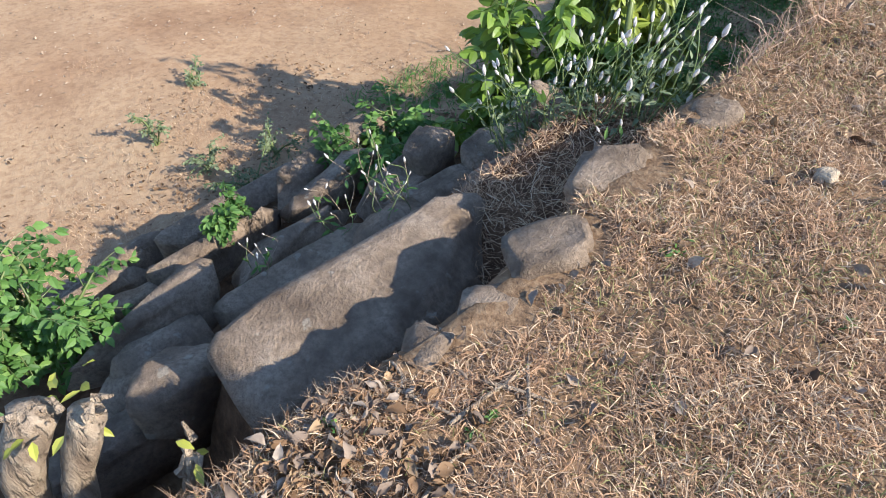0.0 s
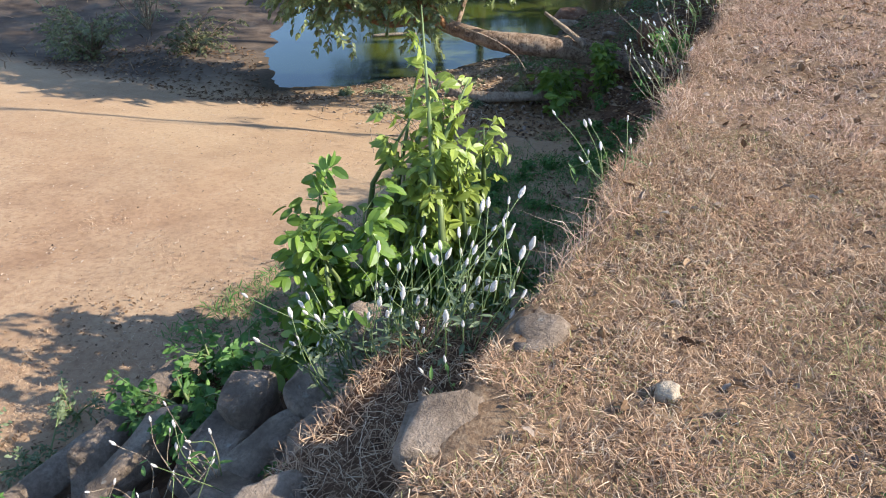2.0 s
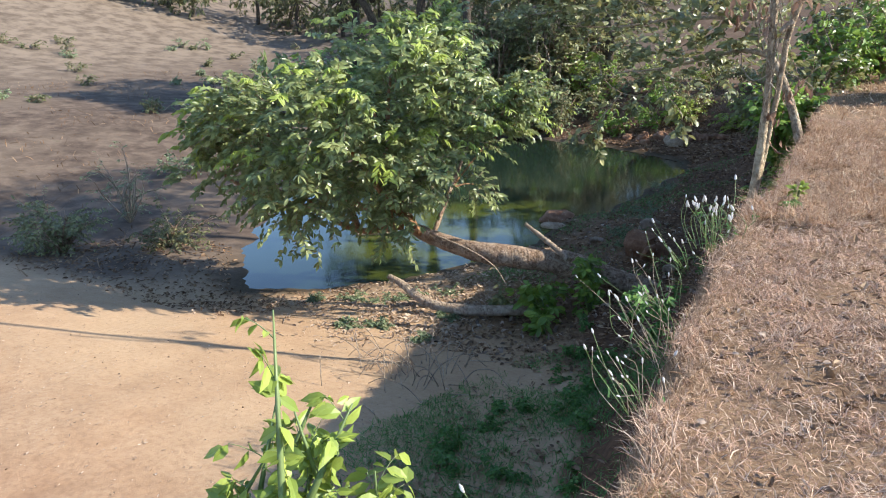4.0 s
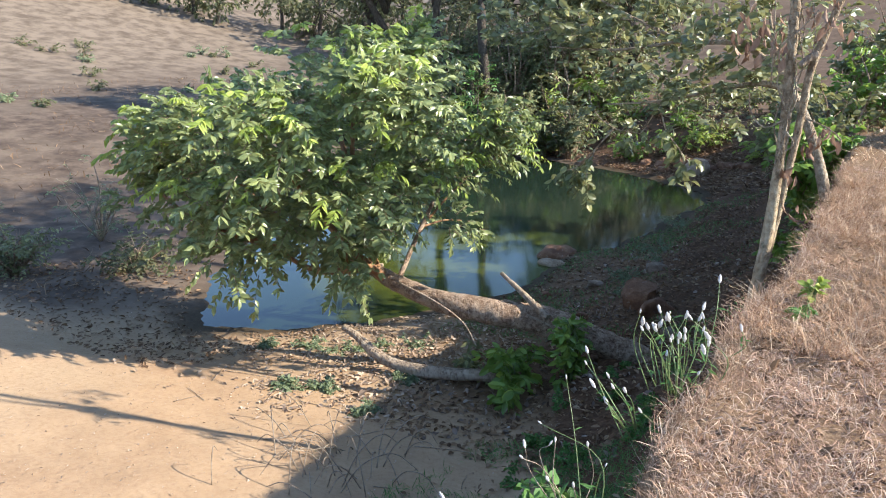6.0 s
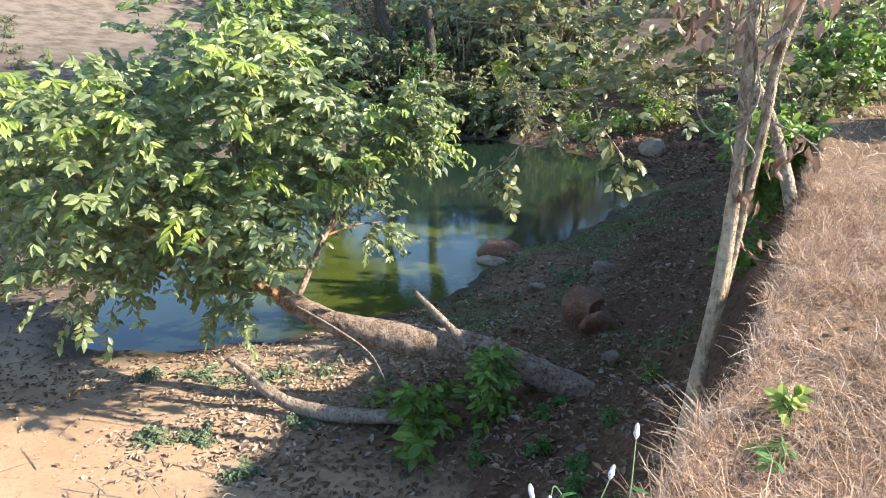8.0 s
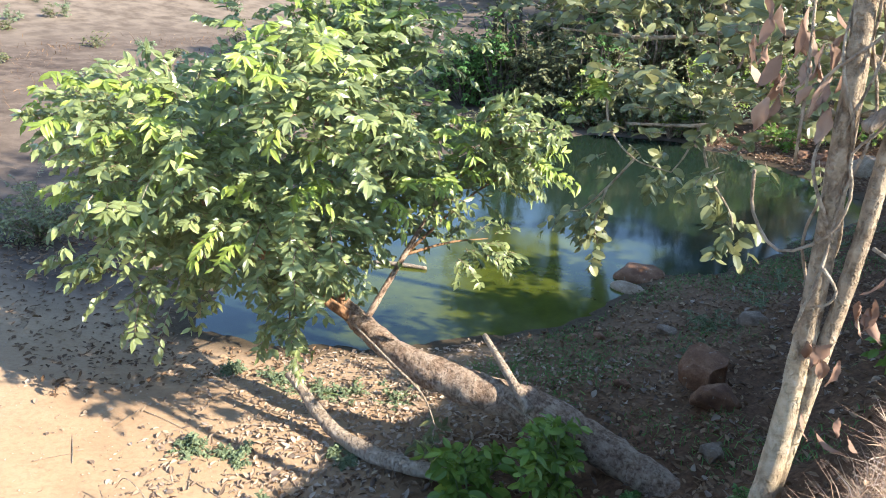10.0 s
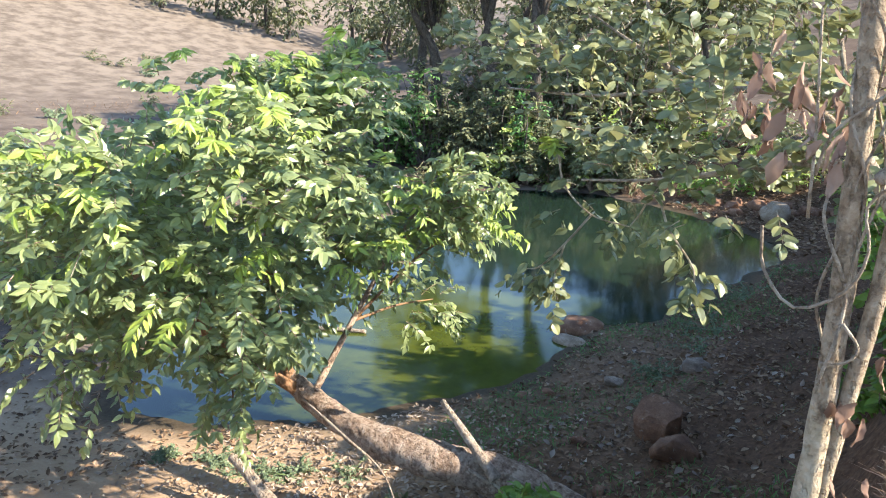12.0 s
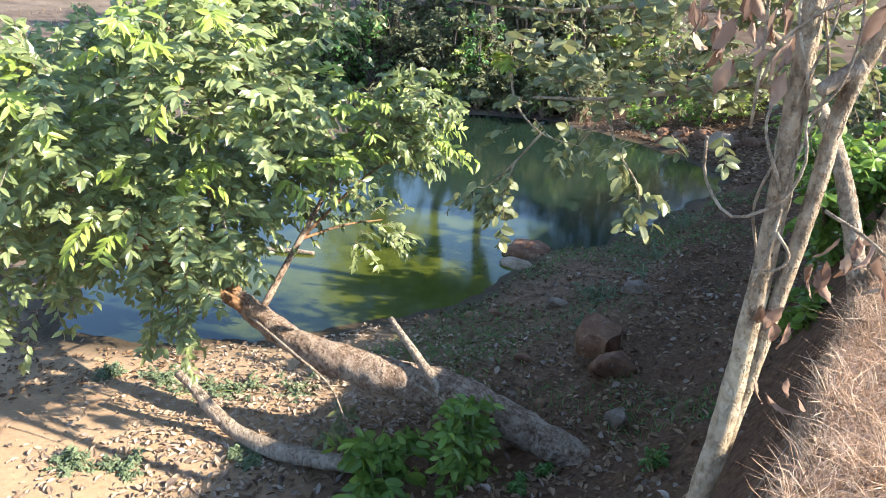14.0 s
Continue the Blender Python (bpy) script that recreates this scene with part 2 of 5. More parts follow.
M_STONE_RED = stone_material("laterite", (0.11, 0.055, 0.033), (0.24, 0.125, 0.07), (0.36, 0.22, 0.13))
M_STONE_PALE = stone_material("pale_stone", (0.34, 0.26, 0.18), (0.50, 0.40, 0.29), (0.62, 0.51, 0.39))
M_STONE_TAN = stone_material("tan_stone", (0.19, 0.13, 0.08), (0.34, 0.25, 0.165), (0.46, 0.37, 0.27))

# ---- shape helpers ----
rng = np.random.default_rng(7)


def unit(v):
    v = np.asarray(v, float)
    return v / np.maximum(np.linalg.norm(v, axis=-1, keepdims=True), 1e-9)


def mesh_from(name, verts, faces, material, smooth=False):
    """One mesh out of arrays; all faces have the same number of corners."""
    verts, faces = np.asarray(verts, np.float32), np.asarray(faces, np.int32)
    me = bpy.data.meshes.new(name)
    me.vertices.add(len(verts))
    me.vertices.foreach_set("co", verts.ravel())
    k = faces.shape[1]
    me.loops.add(faces.size)
    me.loops.foreach_set("vertex_index", faces.ravel())
    me.polygons.add(len(faces))
    me.polygons.foreach_set("loop_start", np.arange(0, faces.size, k, dtype=np.int32))
    me.polygons.foreach_set("use_smooth", np.full(len(faces), smooth))
    me.update(calc_edges=True)
    me.validate()
    me.materials.append(material)
    return me


def holder(name, at, label, category, group="", kind=""):
    ob = new(name)
    ob.empty_display_size = 0.1
    ob.location = at
    return tagged(ob, label, category, group, kind)


def part_of(name, parent, verts, faces, material, label="", smooth=False, kind=""):
    ob = new(name, mesh_from(name, verts, faces, material, smooth))
    if parent is not None:
        ob.parent = parent
        if parent.parent is None:
            ob.matrix_parent_inverse = Matrix.Translation(-parent.location)
    return tagged(ob, label, kind=kind or ("stuff" if name in ("foliage", "branching", "crown") else ""))


LEAF_T = np.array([(0, 0), (0, .34), (0, .68), (0, 1), (-.42, .28), (-.40, .62), (.42, .28), (.40, .62)])
LEAF_F = np.array([(0, 6, 1), (1, 6, 7), (1, 7, 2), (2, 7, 3), (0, 1, 4), (1, 5, 4), (1, 2, 5), (2, 3, 5)])


ROUND_T = np.array([(0, 0), (0, .38), (0, .7), (0, 1), (-.3, .12), (-.48, .4), (-.42, .72), (-.17, .94), (.3, .12), (.48, .4), (.42, .72), (.17, .94)])
ROUND_F = np.array([(0, 8, 1), (8, 9, 1), (1, 9, 10), (1, 10, 2), (2, 10, 11), (2, 11, 3), (0, 1, 4), (4, 1, 5), (1, 6, 5), (1, 2, 6), (2, 7, 6), (2, 3, 7)])


def leaf_arrays(at, along, normal, length, width, fold=0.25, droop=0.18, oval=False):
    """Folded, drooping leaves, pointed or oval."""
    at, along = np.asarray(at, float), unit(along)
    side = unit(np.cross(along, normal) + 1e-6)
    up = np.cross(side, along)
    n = len(at)
    length, width = np.broadcast_to(length, n), np.broadcast_to(width, n)
    shape, tri = (ROUND_T, ROUND_F) if oval else (LEAF_T, LEAF_F)
    u, v = shape[:, 0], shape[:, 1]
    w = np.abs(u) * fold * 2
    verts = at[:, None] + side[:, None] * (u[None, :, None] * width[:, None, None]) + along[:, None] * (v[None, :, None] * length[:, None, None]) \
        + up[:, None] * (w[None, :, None] * width[:, None, None] * 0.5 - (v ** 2)[None, :, None] * droop * length[:, None, None])
    faces = tri[None] + (np.arange(n) * len(shape))[:, None, None]
    return verts.reshape(-1, 3), faces.reshape(-1, 3)


def curled_arrays(at, along, normal, length, width, roll, bend):
    """Dry leaves rolled in at the sides and bent along their length."""
    at, along = np.asarray(at, float), unit(along)
    side = unit(np.cross(along, normal) + 1e-6)
    up = np.cross(side, along)
    n = len(at)
    length, width, roll, bend = (np.broadcast_to(q, n)[:, None] for q in (length, width, roll, bend))
    u, v = (q.ravel() for q in np.meshgrid(np.linspace(-1, 1, 5), np.linspace(0, 1, 7)))
    half = width * (np.sin(np.pi * np.clip(v, 0.03, 0.985) ** 0.85) * (1 + 0.12 * np.sin(v * 19 + u * 3)))[None] * 0.5
    ang = u[None] * roll
    bv = v[None] * bend
    x = half * np.sin(ang) / roll
    y = length * np.sin(bv) / bend
    z = half * (1 - np.cos(ang)) / roll - length * (1 - np.cos(bv)) / bend
    verts = at[:, None] + side[:, None] * x[..., None] + along[:, None] * y[..., None] + up[:, None] * z[..., None]
    q = np.array([(r * 5 + c, r * 5 + c + 1, r * 5 + c + 6, r * 5 + c + 5) for r in range(6) for c in range(4)])
    tri = np.vstack([q[:, [0, 1, 2]], q[:, [0, 2, 3]]])
    return verts.reshape(-1, 3), (tri[None] + (np.arange(n) * 35)[:, None, None]).reshape(-1, 3)


def smooth_line(points, steps=6):
    """Catmull-Rom through points (any number of columns)."""
    p = np.asarray(points, float)
    q = np.vstack([2 * p[0] - p[1], p, 2 * p[-1] - p[-2]])
    out = []
    for i in range(len(p) - 1):
        a, b, c, d = q[i:i + 4]
        for s in np.linspace(0, 1, steps, endpoint=False):
            out.append(0.5 * (2 * b + (c - a) * s + (2 * a - 5 * b + 4 * c - d) * s * s + (3 * b - a - 3 * c + d) * s ** 3))
    out.append(p[-1])
    return np.array(out)


def tube_arrays(points, radii, sides=8, rough=0.0, seed=0, steps=6):
    """A tapered, slightly knobbly tube with closed ends, in quads."""
    line = smooth_line(np.column_stack([points, radii]), steps)
    p, r = line[:, :3], np.maximum(line[:, 3], 0.0015)
    d = unit(np.gradient(p, axis=0))
    ref = np.array([0.3, 0.2, 1.0]) if abs(d[0][2]) < 0.8 else np.array([1.0, 0.2, 0.1])
    a = unit(np.cross(d, ref))
    b = np.cross(d, a)
    ang = np.linspace(0, 2 * np.pi, sides, endpoint=False)
    g = np.random.default_rng(seed)
    lump = 1 + rough * (g.normal(size=(len(p), sides)) * 0.5 + np.sin(ang * 2 + g.uniform(0, 6) + np.arange(len(p))[:, None] * 0.35) * 0.6 + g.normal(size=(len(p), 1)) * 0.4)
    ring = p[:, None] + (a[:, None] * np.cos(ang)[None, :, None] + b[:, None] * np.sin(ang)[None, :, None]) * (r[:, None] * lump)[:, :, None]
    verts = np.vstack([ring.reshape(-1, 3), p[:1] - d[:1] * r[0] * 0.2, p[-1:] + d[-1:] * r[-1] * 0.4])
    i, j = np.meshgrid(np.arange(len(p) - 1), np.arange(sides), indexing="ij")
    k = (j + 1) % sides
    quads = np.stack([i * sides + j, i * sides + k, (i + 1) * sides + k, (i + 1) * sides + j], -1).reshape(-1, 4)
    s0, s1, base = len(verts) - 2, len(verts) - 1, (len(p) - 1) * sides
    js = np.arange(sides)
    ks = (js + 1) % sides
    caps = np.vstack([np.stack([ks, js, np.full(sides, s0), np.full(sides, s0)], -1), np.stack([base + js, base + ks, np.full(sides, s1), np.full(sides, s1)], -1)])
    tris = np.vstack([quads[:, [0, 1, 2]], quads[:, [0, 2, 3]], caps[:, :3]])
    return verts, tris


def join_arrays(chunks):
    vs, fs, off = [], [], 0
    for v, f in chunks:
        vs.append(v)
        fs.append(np.asarray(f) + off)
        off += len(v)
    return np.vstack(vs), np.vstack(fs)


def tube(name, parent, points, radii, material, sides=8, rough=0.05, seed=0, label="", steps=6):
    v, f = tube_arrays(points, radii, sides, rough, seed, steps)
    return part_of(name, parent, v, f, material, label, True)


def fbm(x, y, scale, seed=0.0):
    """Cheap smooth noise on arrays, about -1 to 1."""
    x, y = np.asarray(x) * scale + seed, np.asarray(y) * scale - seed * 1.7
    return (np.sin(x + 1.3 * np.sin(y * 0.9)) * np.cos(y * 1.1 - 0.7 * np.sin(x * 1.3)) + 0.5 * np.sin(2.3 * x + 1.1 * y + 2) * np.cos(2.1 * y - 0.6 * x) + 0.25 * np.sin(5.1 * x - 2.2 * y) * np.cos(4.3 * y + 1.7 * x)) / 1.5


# ---- ground ----
WATER = -3.49
EDGE_Y = [-60, 0.4, 1.3, 1.9, 2.4, 3.06, 3.93, 4.95, 7.13, 8.58, 9.82, 10.9, 16, 26, 40, 300]
EDGE_X = [0.5, 0.22, 0.24, 0.16, 0.12, 0.12, 0.0, -0.14, -0.29, -0.29, -0.27, -0.33, -0.6, -1.8, -1.8, -6]
SHORE = [(-11.1, 11.5), (-10.3, 11.2), (-9.5, 11.6), (-7.8, 13.0), (-7.4, 14.2), (-6.9, 14.95), (-6.3, 15.8), (-6.4, 17.7), (-6.7, 19.0), (-5.9, 20.3), (-5.7, 23.4), (-5.5, 27.0), (-6.1, 28.3), (-7.7, 29.5), (-10.4, 30.9),
         (-13.8, 31.9), (-17.0, 30.8), (-18.0, 27.0), (-17.2, 22.0), (-15.7, 17.5), (-14.2, 14.9), (-12.7, 13.1)]


def edge_x(y):
    return np.interp(y, EDGE_Y, EDGE_X) + (0.07 * fbm(y, y * 0.3, 2.3) + 0.045 * fbm(y, y * 0.2, 7.0, 4)) * np.clip((y - 2.5) / 2, 0.3, 1)


def shore_distance(x, y):
    """Metres outside the pond's shore; negative inside."""
    p = np.array(SHORE)
    q = np.roll(p, -1, axis=0)
    best, inside = np.full(x.shape, 1e9), np.zeros(x.shape, bool)
    for (ax, ay), (bx, by) in zip(p, q):
        t = np.clip(((x - ax) * (bx - ax) + (y - ay) * (by - ay)) / ((bx - ax) ** 2 + (by - ay) ** 2), 0, 1)
        best = np.minimum(best, np.hypot(x - ax - t * (bx - ax), y - ay - t * (by - ay)))
        cross = ((ay > y) != (by > y)) & (x < (bx - ax) * (y - ay) / (by - ay + 1e-12) + ax)
        inside ^= cross
    return np.where(inside, -best, best)


def step(v, a, b):
    t = np.clip((v - a) / (b - a), 0, 1)
    return t * t * (3 - 2 * t)


def ground_parts(x, y):
    """Height, and how far the ground is bank turf, steep soil, wet mud or far shade-darkened scrub."""
    x, y = np.asarray(x, float), np.asarray(y, float)
    e = edge_x(y)
    out = e - x
    sand = np.interp(y, [-40, 0, 2, 6, 10, 11.5, 30], [-0.9, -1.38, -1.53, -2.1, -2.98, -3.1, -3.2]) + 0.02 * (x + 5) + 0.03 * fbm(x, y, 0.9) * (1 - step(-x, 13, 22))
    d = shore_distance(x, y) + 0.25 * fbm(x, y, 1.6, 3)
    near = step(d, 0.0, 3.2)
    sand = np.where(d > 0, WATER + 0.005 + (sand - WATER) * near + 0.05 * step(d, 0, 0.4), WATER - 0.5 * step(-d, 0, 2.5))
    far = step(y, 31.5, 38) * 1.8 + step(y, 36, 90) * 11.0
    left = step(-x, 17, 40) * 2.6 + step(-x, 34, 120) * 20
    sand = sand + np.where(d > 0, np.maximum(far * step(d, 0.3, 6), left * step(d, 0, 5)), 0)
    bank = 0.03 * fbm(x, y, 1.7, 5) * (1 - step(x, 4, 8)) + 0.012 * fbm(x, y, 9, 2) * (1 - step(x, 2.5, 4)) + np.interp(y, [-60, 10, 18, 60], [0, 0.0, 0.12, 0.8]) + 0.03 * np.clip(-out - 1, 0, 20)
    # tiers of stone beneath the first stretch, an earth face further on
    tiers = np.interp(out, [0, 0.08, 0.14, 0.62, 0.70, 1.0, 1.08, 1.4, 1.5, 1.75, 1.9, 5], [0, -0.1, -0.36, -0.44, -0.72, -0.80, -0.92, -0.97, -1.06, -1.10, -1.13, -9])
    tiers = tiers + 0.15 * step(y, 1.45, 1.75) * step(out, 0.1, 0.16) * (1 - step(out, 0.5, 0.62))
    tiers = tiers - 0.5 * (1 - step(y, 0.42, 0.72)) * step(out, 0.1, 0.22) * (1 - step(out, 0.7, 1.1))
    face = np.interp(out, [0, 0.07, 0.2, 0.55, 1.0, 1.6, 3.2, 6], [0, -0.28, -0.85, -1.5, -2.0, -2.45, -3.0, -9])
    face = face + 0.10 * fbm(x * 2, y, 2.1, 9) * step(out, 0.1, 0.7)
    w = step(y, 2.4, 4.2)
    drop = tiers * (1 - w) + face * w
    slope_h = np.maximum(drop + bank * step(-out, -0.3, 0), sand)
    h = np.where(out > 0, slope_h, bank)
    on_bank = step(-out, -0.16, 0.02)
    steep = np.where(out > 0, np.maximum(step(slope_h - sand, 0.02, 0.25), np.maximum(np.maximum(0.9 * step(x + 0.25 * fbm(x, y, 1.1), -5.6, -4.0) * step(y, 9.6, 12.0), 0.9 * step(y, 27.0, 29.0)), 0.8 * step(x, -7.2, -5.6) * step(y, 12.2, 13.6))), 0) * (1 - on_bank)
    wet = (1 - step(d, 0.05, 0.9)) * (1 - on_bank)
    # where shade is painted into the ground colour, left of and behind the pond
    far_shade = np.maximum(step(y, 33, 37) * 0.6, step(-x + 0.8 * fbm(x, y, 0.8), 10.2, 13.5) * step(y, 8.2, 9.6)) * (1 - on_bank)
    dry = step(y, 3.5, 6.5) * (1 - on_bank)
    # distant field whose sunlight is partly put into a paler colour
    field = step(-x, 38, 52) * (1 - on_bank)
    return h, on_bank, steep, wet, far_shade, dry, field


def height(x, y):
    return float(ground_parts(np.array([x]), np.array([y]))[0][0])


def heights(x, y):
    return ground_parts(x, y)[0]


def axis(*spans):
    out = []
    for a, b, s in spans:
        out.append(np.arange(a, b, s))
    return np.concatenate(out)


gx = np.concatenate([-np.geomspace(600, 20, 34)[:-1], axis((-20, -8, 0.3), (-8, -2.6, 0.12), (-2.6, 0.6, 0.04), (0.6, 5, 0.12)), np.geomspace(5, 600, 26)])
gy = np.concatenate([-np.geomspace(600, 1.2, 26)[:-1], axis((-1.2, 14, 0.09), (14, 36, 0.25)), np.geomspace(36, 900, 34)])
X, Y = np.meshgrid(gx, gy, indexing="ij")
Hh, g_bank, g_slope, g_wet, g_far, g_dry, g_field = ground_parts(X.ravel(), Y.ravel())
nx, ny = len(gx), len(gy)
ii, jj = np.meshgrid(np.arange(nx - 1), np.arange(ny - 1), indexing="ij")
quads = np.stack([ii * ny + jj, (ii + 1) * ny + jj, (ii + 1) * ny + jj + 1, ii * ny + jj + 1], -1).reshape(-1, 4)
ground_mesh = mesh_from("ground", np.column_stack([X.ravel(), Y.ravel(), Hh]), quads, M_EARTH, True)
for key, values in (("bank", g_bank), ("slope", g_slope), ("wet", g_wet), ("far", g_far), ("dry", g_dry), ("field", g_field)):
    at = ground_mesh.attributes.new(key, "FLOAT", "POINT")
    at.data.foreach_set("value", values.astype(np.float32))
ground = tagged(new("ground", ground_mesh), "sunlit sandy basin below a grassy earth bank", "ground", kind="structure")

# water sheet
wx, wy = np.meshgrid(np.linspace(-19, -4.2, 24), np.linspace(10.6, 33, 30), indexing="ij")
wi, wj = np.meshgrid(np.arange(23), np.arange(29), indexing="ij")
wq = np.stack([wi * 30 + wj, (wi + 1) * 30 + wj, (wi + 1) * 30 + wj + 1, wi * 30 + wj + 1], -1).reshape(-1, 4)
tagged(new("water", mesh_from("water", np.column_stack([wx.ravel(), wy.ravel(), np.full(wx.size, WATER)]), wq, M_WATER, True)), "still green pond with algae, reflecting blue sky", "pond", kind="structure")

# ---- kinds of things ----


def rock_arrays(at, size, turn=(0, 0, 0), seed=0, boxy=0.6, rough=0.12, sub=3):
    bm = bmesh.new()
    bmesh.ops.create_icosphere(bm, subdivisions=sub, radius=1)
    p = np.array([v.co[:] for v in bm.verts])
    f = np.array([[v.index for v in fc.verts] for fc in bm.faces])
    bm.free()
    g = np.random.default_rng(seed)
    q = np.sign(p) * np.abs(p) ** boxy
    for k in range(9):  # worn facets
        nrm = unit(g.normal(size=3))
        lim = g.uniform(0.70, 0.98)
        over = np.maximum(q @ nrm - lim, 0)
        q = q - over[:, None] * nrm * 0.92
    off = g.uniform(0, 50, 3)
    s = np.array(size) / max(size)
    n1 = np.array([noise.noise(Vector(v * s * 2.2 + off)) + 0.6 * noise.noise(Vector(v * s * 6 + off)) + 0.4 * noise.noise(Vector(v * s * 15 + off)) for v in p])
    q = q * np.array(size) + unit(p) * (n1 * rough * min(size) * 1.3)[:, None]
    m = np.array(Euler([radians(a) for a in turn]).to_matrix())
    return q @ m.T + np.array(at), f


def rock(name, at, size, material, label, category="rock", turn=(0, 0, 0), seed=0, boxy=0.7, rough=0.14, group=""):
    v, f = rock_arrays((0, 0, 0), size, turn, seed, boxy, rough)
    ob = new(name, mesh_from(name, v, f, material, True))
    ob.location = at
    return tagged(ob, label, category, group)


def twig_sprays(starts, heads, length, pairs, leaf_len, leaf_wid, sag=0.35, seed=0, hang=0.35, spread=1.0, fold=0.25, droop=0.2, face=(0, 0, 1.0), toss=0.35, oval=False):
    """Leaves in pairs along bending twigs. Returns leaf arrays and the twig lines."""
    g = np.random.default_rng(seed)
    at, al, no, ln = [], [], [], []
    lines = []
    for s, h in zip(np.asarray(starts, float), unit(heads)):
        L = length * g.uniform(0.6, 1.25)
        side = unit(np.cross(h, (0, 0, 1)) + g.normal(size=3) * 0.15)
        pts = []
        for k in range(pairs + 1):
            t = k / pairs
            pts.append(s + h * L * t + np.array((0, 0, -sag * L * t * t)))
        pts = np.array(pts)
        lines.append(pts)
        for k in range(1, pairs + 1):
            d = unit(pts[k] - pts[k - 1])
            for sg in ((-1, 1) if k < pairs else (-1, 0, 1)):
                if g.random() < 0.12:
                    continue
                a = d * g.uniform(0.35, 0.8) + side * sg * spread * g.uniform(0.7, 1.1) + np.array((0, 0, -hang * g.uniform(0.2, 1.6))) + g.normal(size=3) * 0.16
                at.append(pts[k] + g.normal(size=3) * 0.006)
                al.append(a)
                no.append(np.array(face) + g.normal(size=3) * toss)
                ln.append(leaf_len * g.uniform(0.65, 1.2))
    ln = np.array(ln)
    return leaf_arrays(at, al, no, ln, ln * (leaf_wid / leaf_len) * g.uniform(0.8, 1.15, len(ln)), fold, droop, oval), lines


def thin_tubes(lines, radius, sides=4):
    return join_arrays([tube_arrays(l[:: max(1, (len(l) - 1) // 3)], np.linspace(radius, radius * 0.4, len(l[:: max(1, (len(l) - 1) // 3)])), sides, 0, 0, 2) for l in lines])


def bush(name, label, at, radius, tall, leaf_len, twigs, material, stem_material=None, pairs=5, category="bush", seed=0, leaf_wid=None, group="", hang=0.3, low=0.05, squash=(1, 1), droop=0.2, oval=False):
    """A shrub: bent stems from one root, each with leafy twigs, uneven in outline."""
    g = np.random.default_rng(seed + 100)
    base = np.array((at[0], at[1], at[2] if len(at) > 2 else height(at[0], at[1]) - 0.02))
    thing = holder(name, base, label, category, group)
    stems, starts, heads = [], [], []
    count = max(3, twigs // 9)
    for i in range(count):
        a = g.uniform(0, 2 * np.pi)
        r = radius * math.sqrt(g.uniform(0.02, 1)) * 0.85
        top = base + np.array((math.cos(a) * r * squash[0], math.sin(a) * r * squash[1], tall * g.uniform(0.45, 0.95) * (1 - 0.45 * (r / radius) ** 2)))
        mid = base * 0.5 + top * 0.5 + g.normal(size=3) * 0.06 * tall + np.array((0, 0, 0.08 * tall))
        stems.append(np.array([base + g.normal(size=3) * (0.02, 0.02, 0), mid, top]))
        for k in range(max(1, twigs // count)):
            t = g.uniform(max(low, 0.15), 1.0)
            p = (1 - t) ** 2 * stems[-1][0] + 2 * t * (1 - t) * mid + t * t * top
            out = unit((p - base) * (1, 1, 0.25) + g.normal(size=3) * 0.25 * radius) + np.array((0, 0, 0.35))
            starts.append(p)
            heads.append(out + g.normal(size=3) * 0.45)
    (v, f), lines = twig_sprays(starts, heads, 0.28 * min(radius, tall) + leaf_len, pairs, leaf_len, leaf_wid or leaf_len * 0.5, 0.3, seed, hang, droop=droop, face=(0.65, 0.0, 0.65), toss=0.5, oval=oval)
    part_of("foliage", thing, v, f, material)
    sv, sf = join_arrays([tube_arrays(s, [0.012 * tall + 0.004, 0.008 * tall + 0.003, 0.003], 5, 0.03, i, 3) for i, s in enumerate(stems)] + [thin_tubes(lines, 0.003)])
    part_of("branching", thing, sv, sf, stem_material or M_STEM, smooth=True)
    return thing


SPIKE_R = [0.25, 0.8, 1.0, 0.95, 0.75, 0.4]


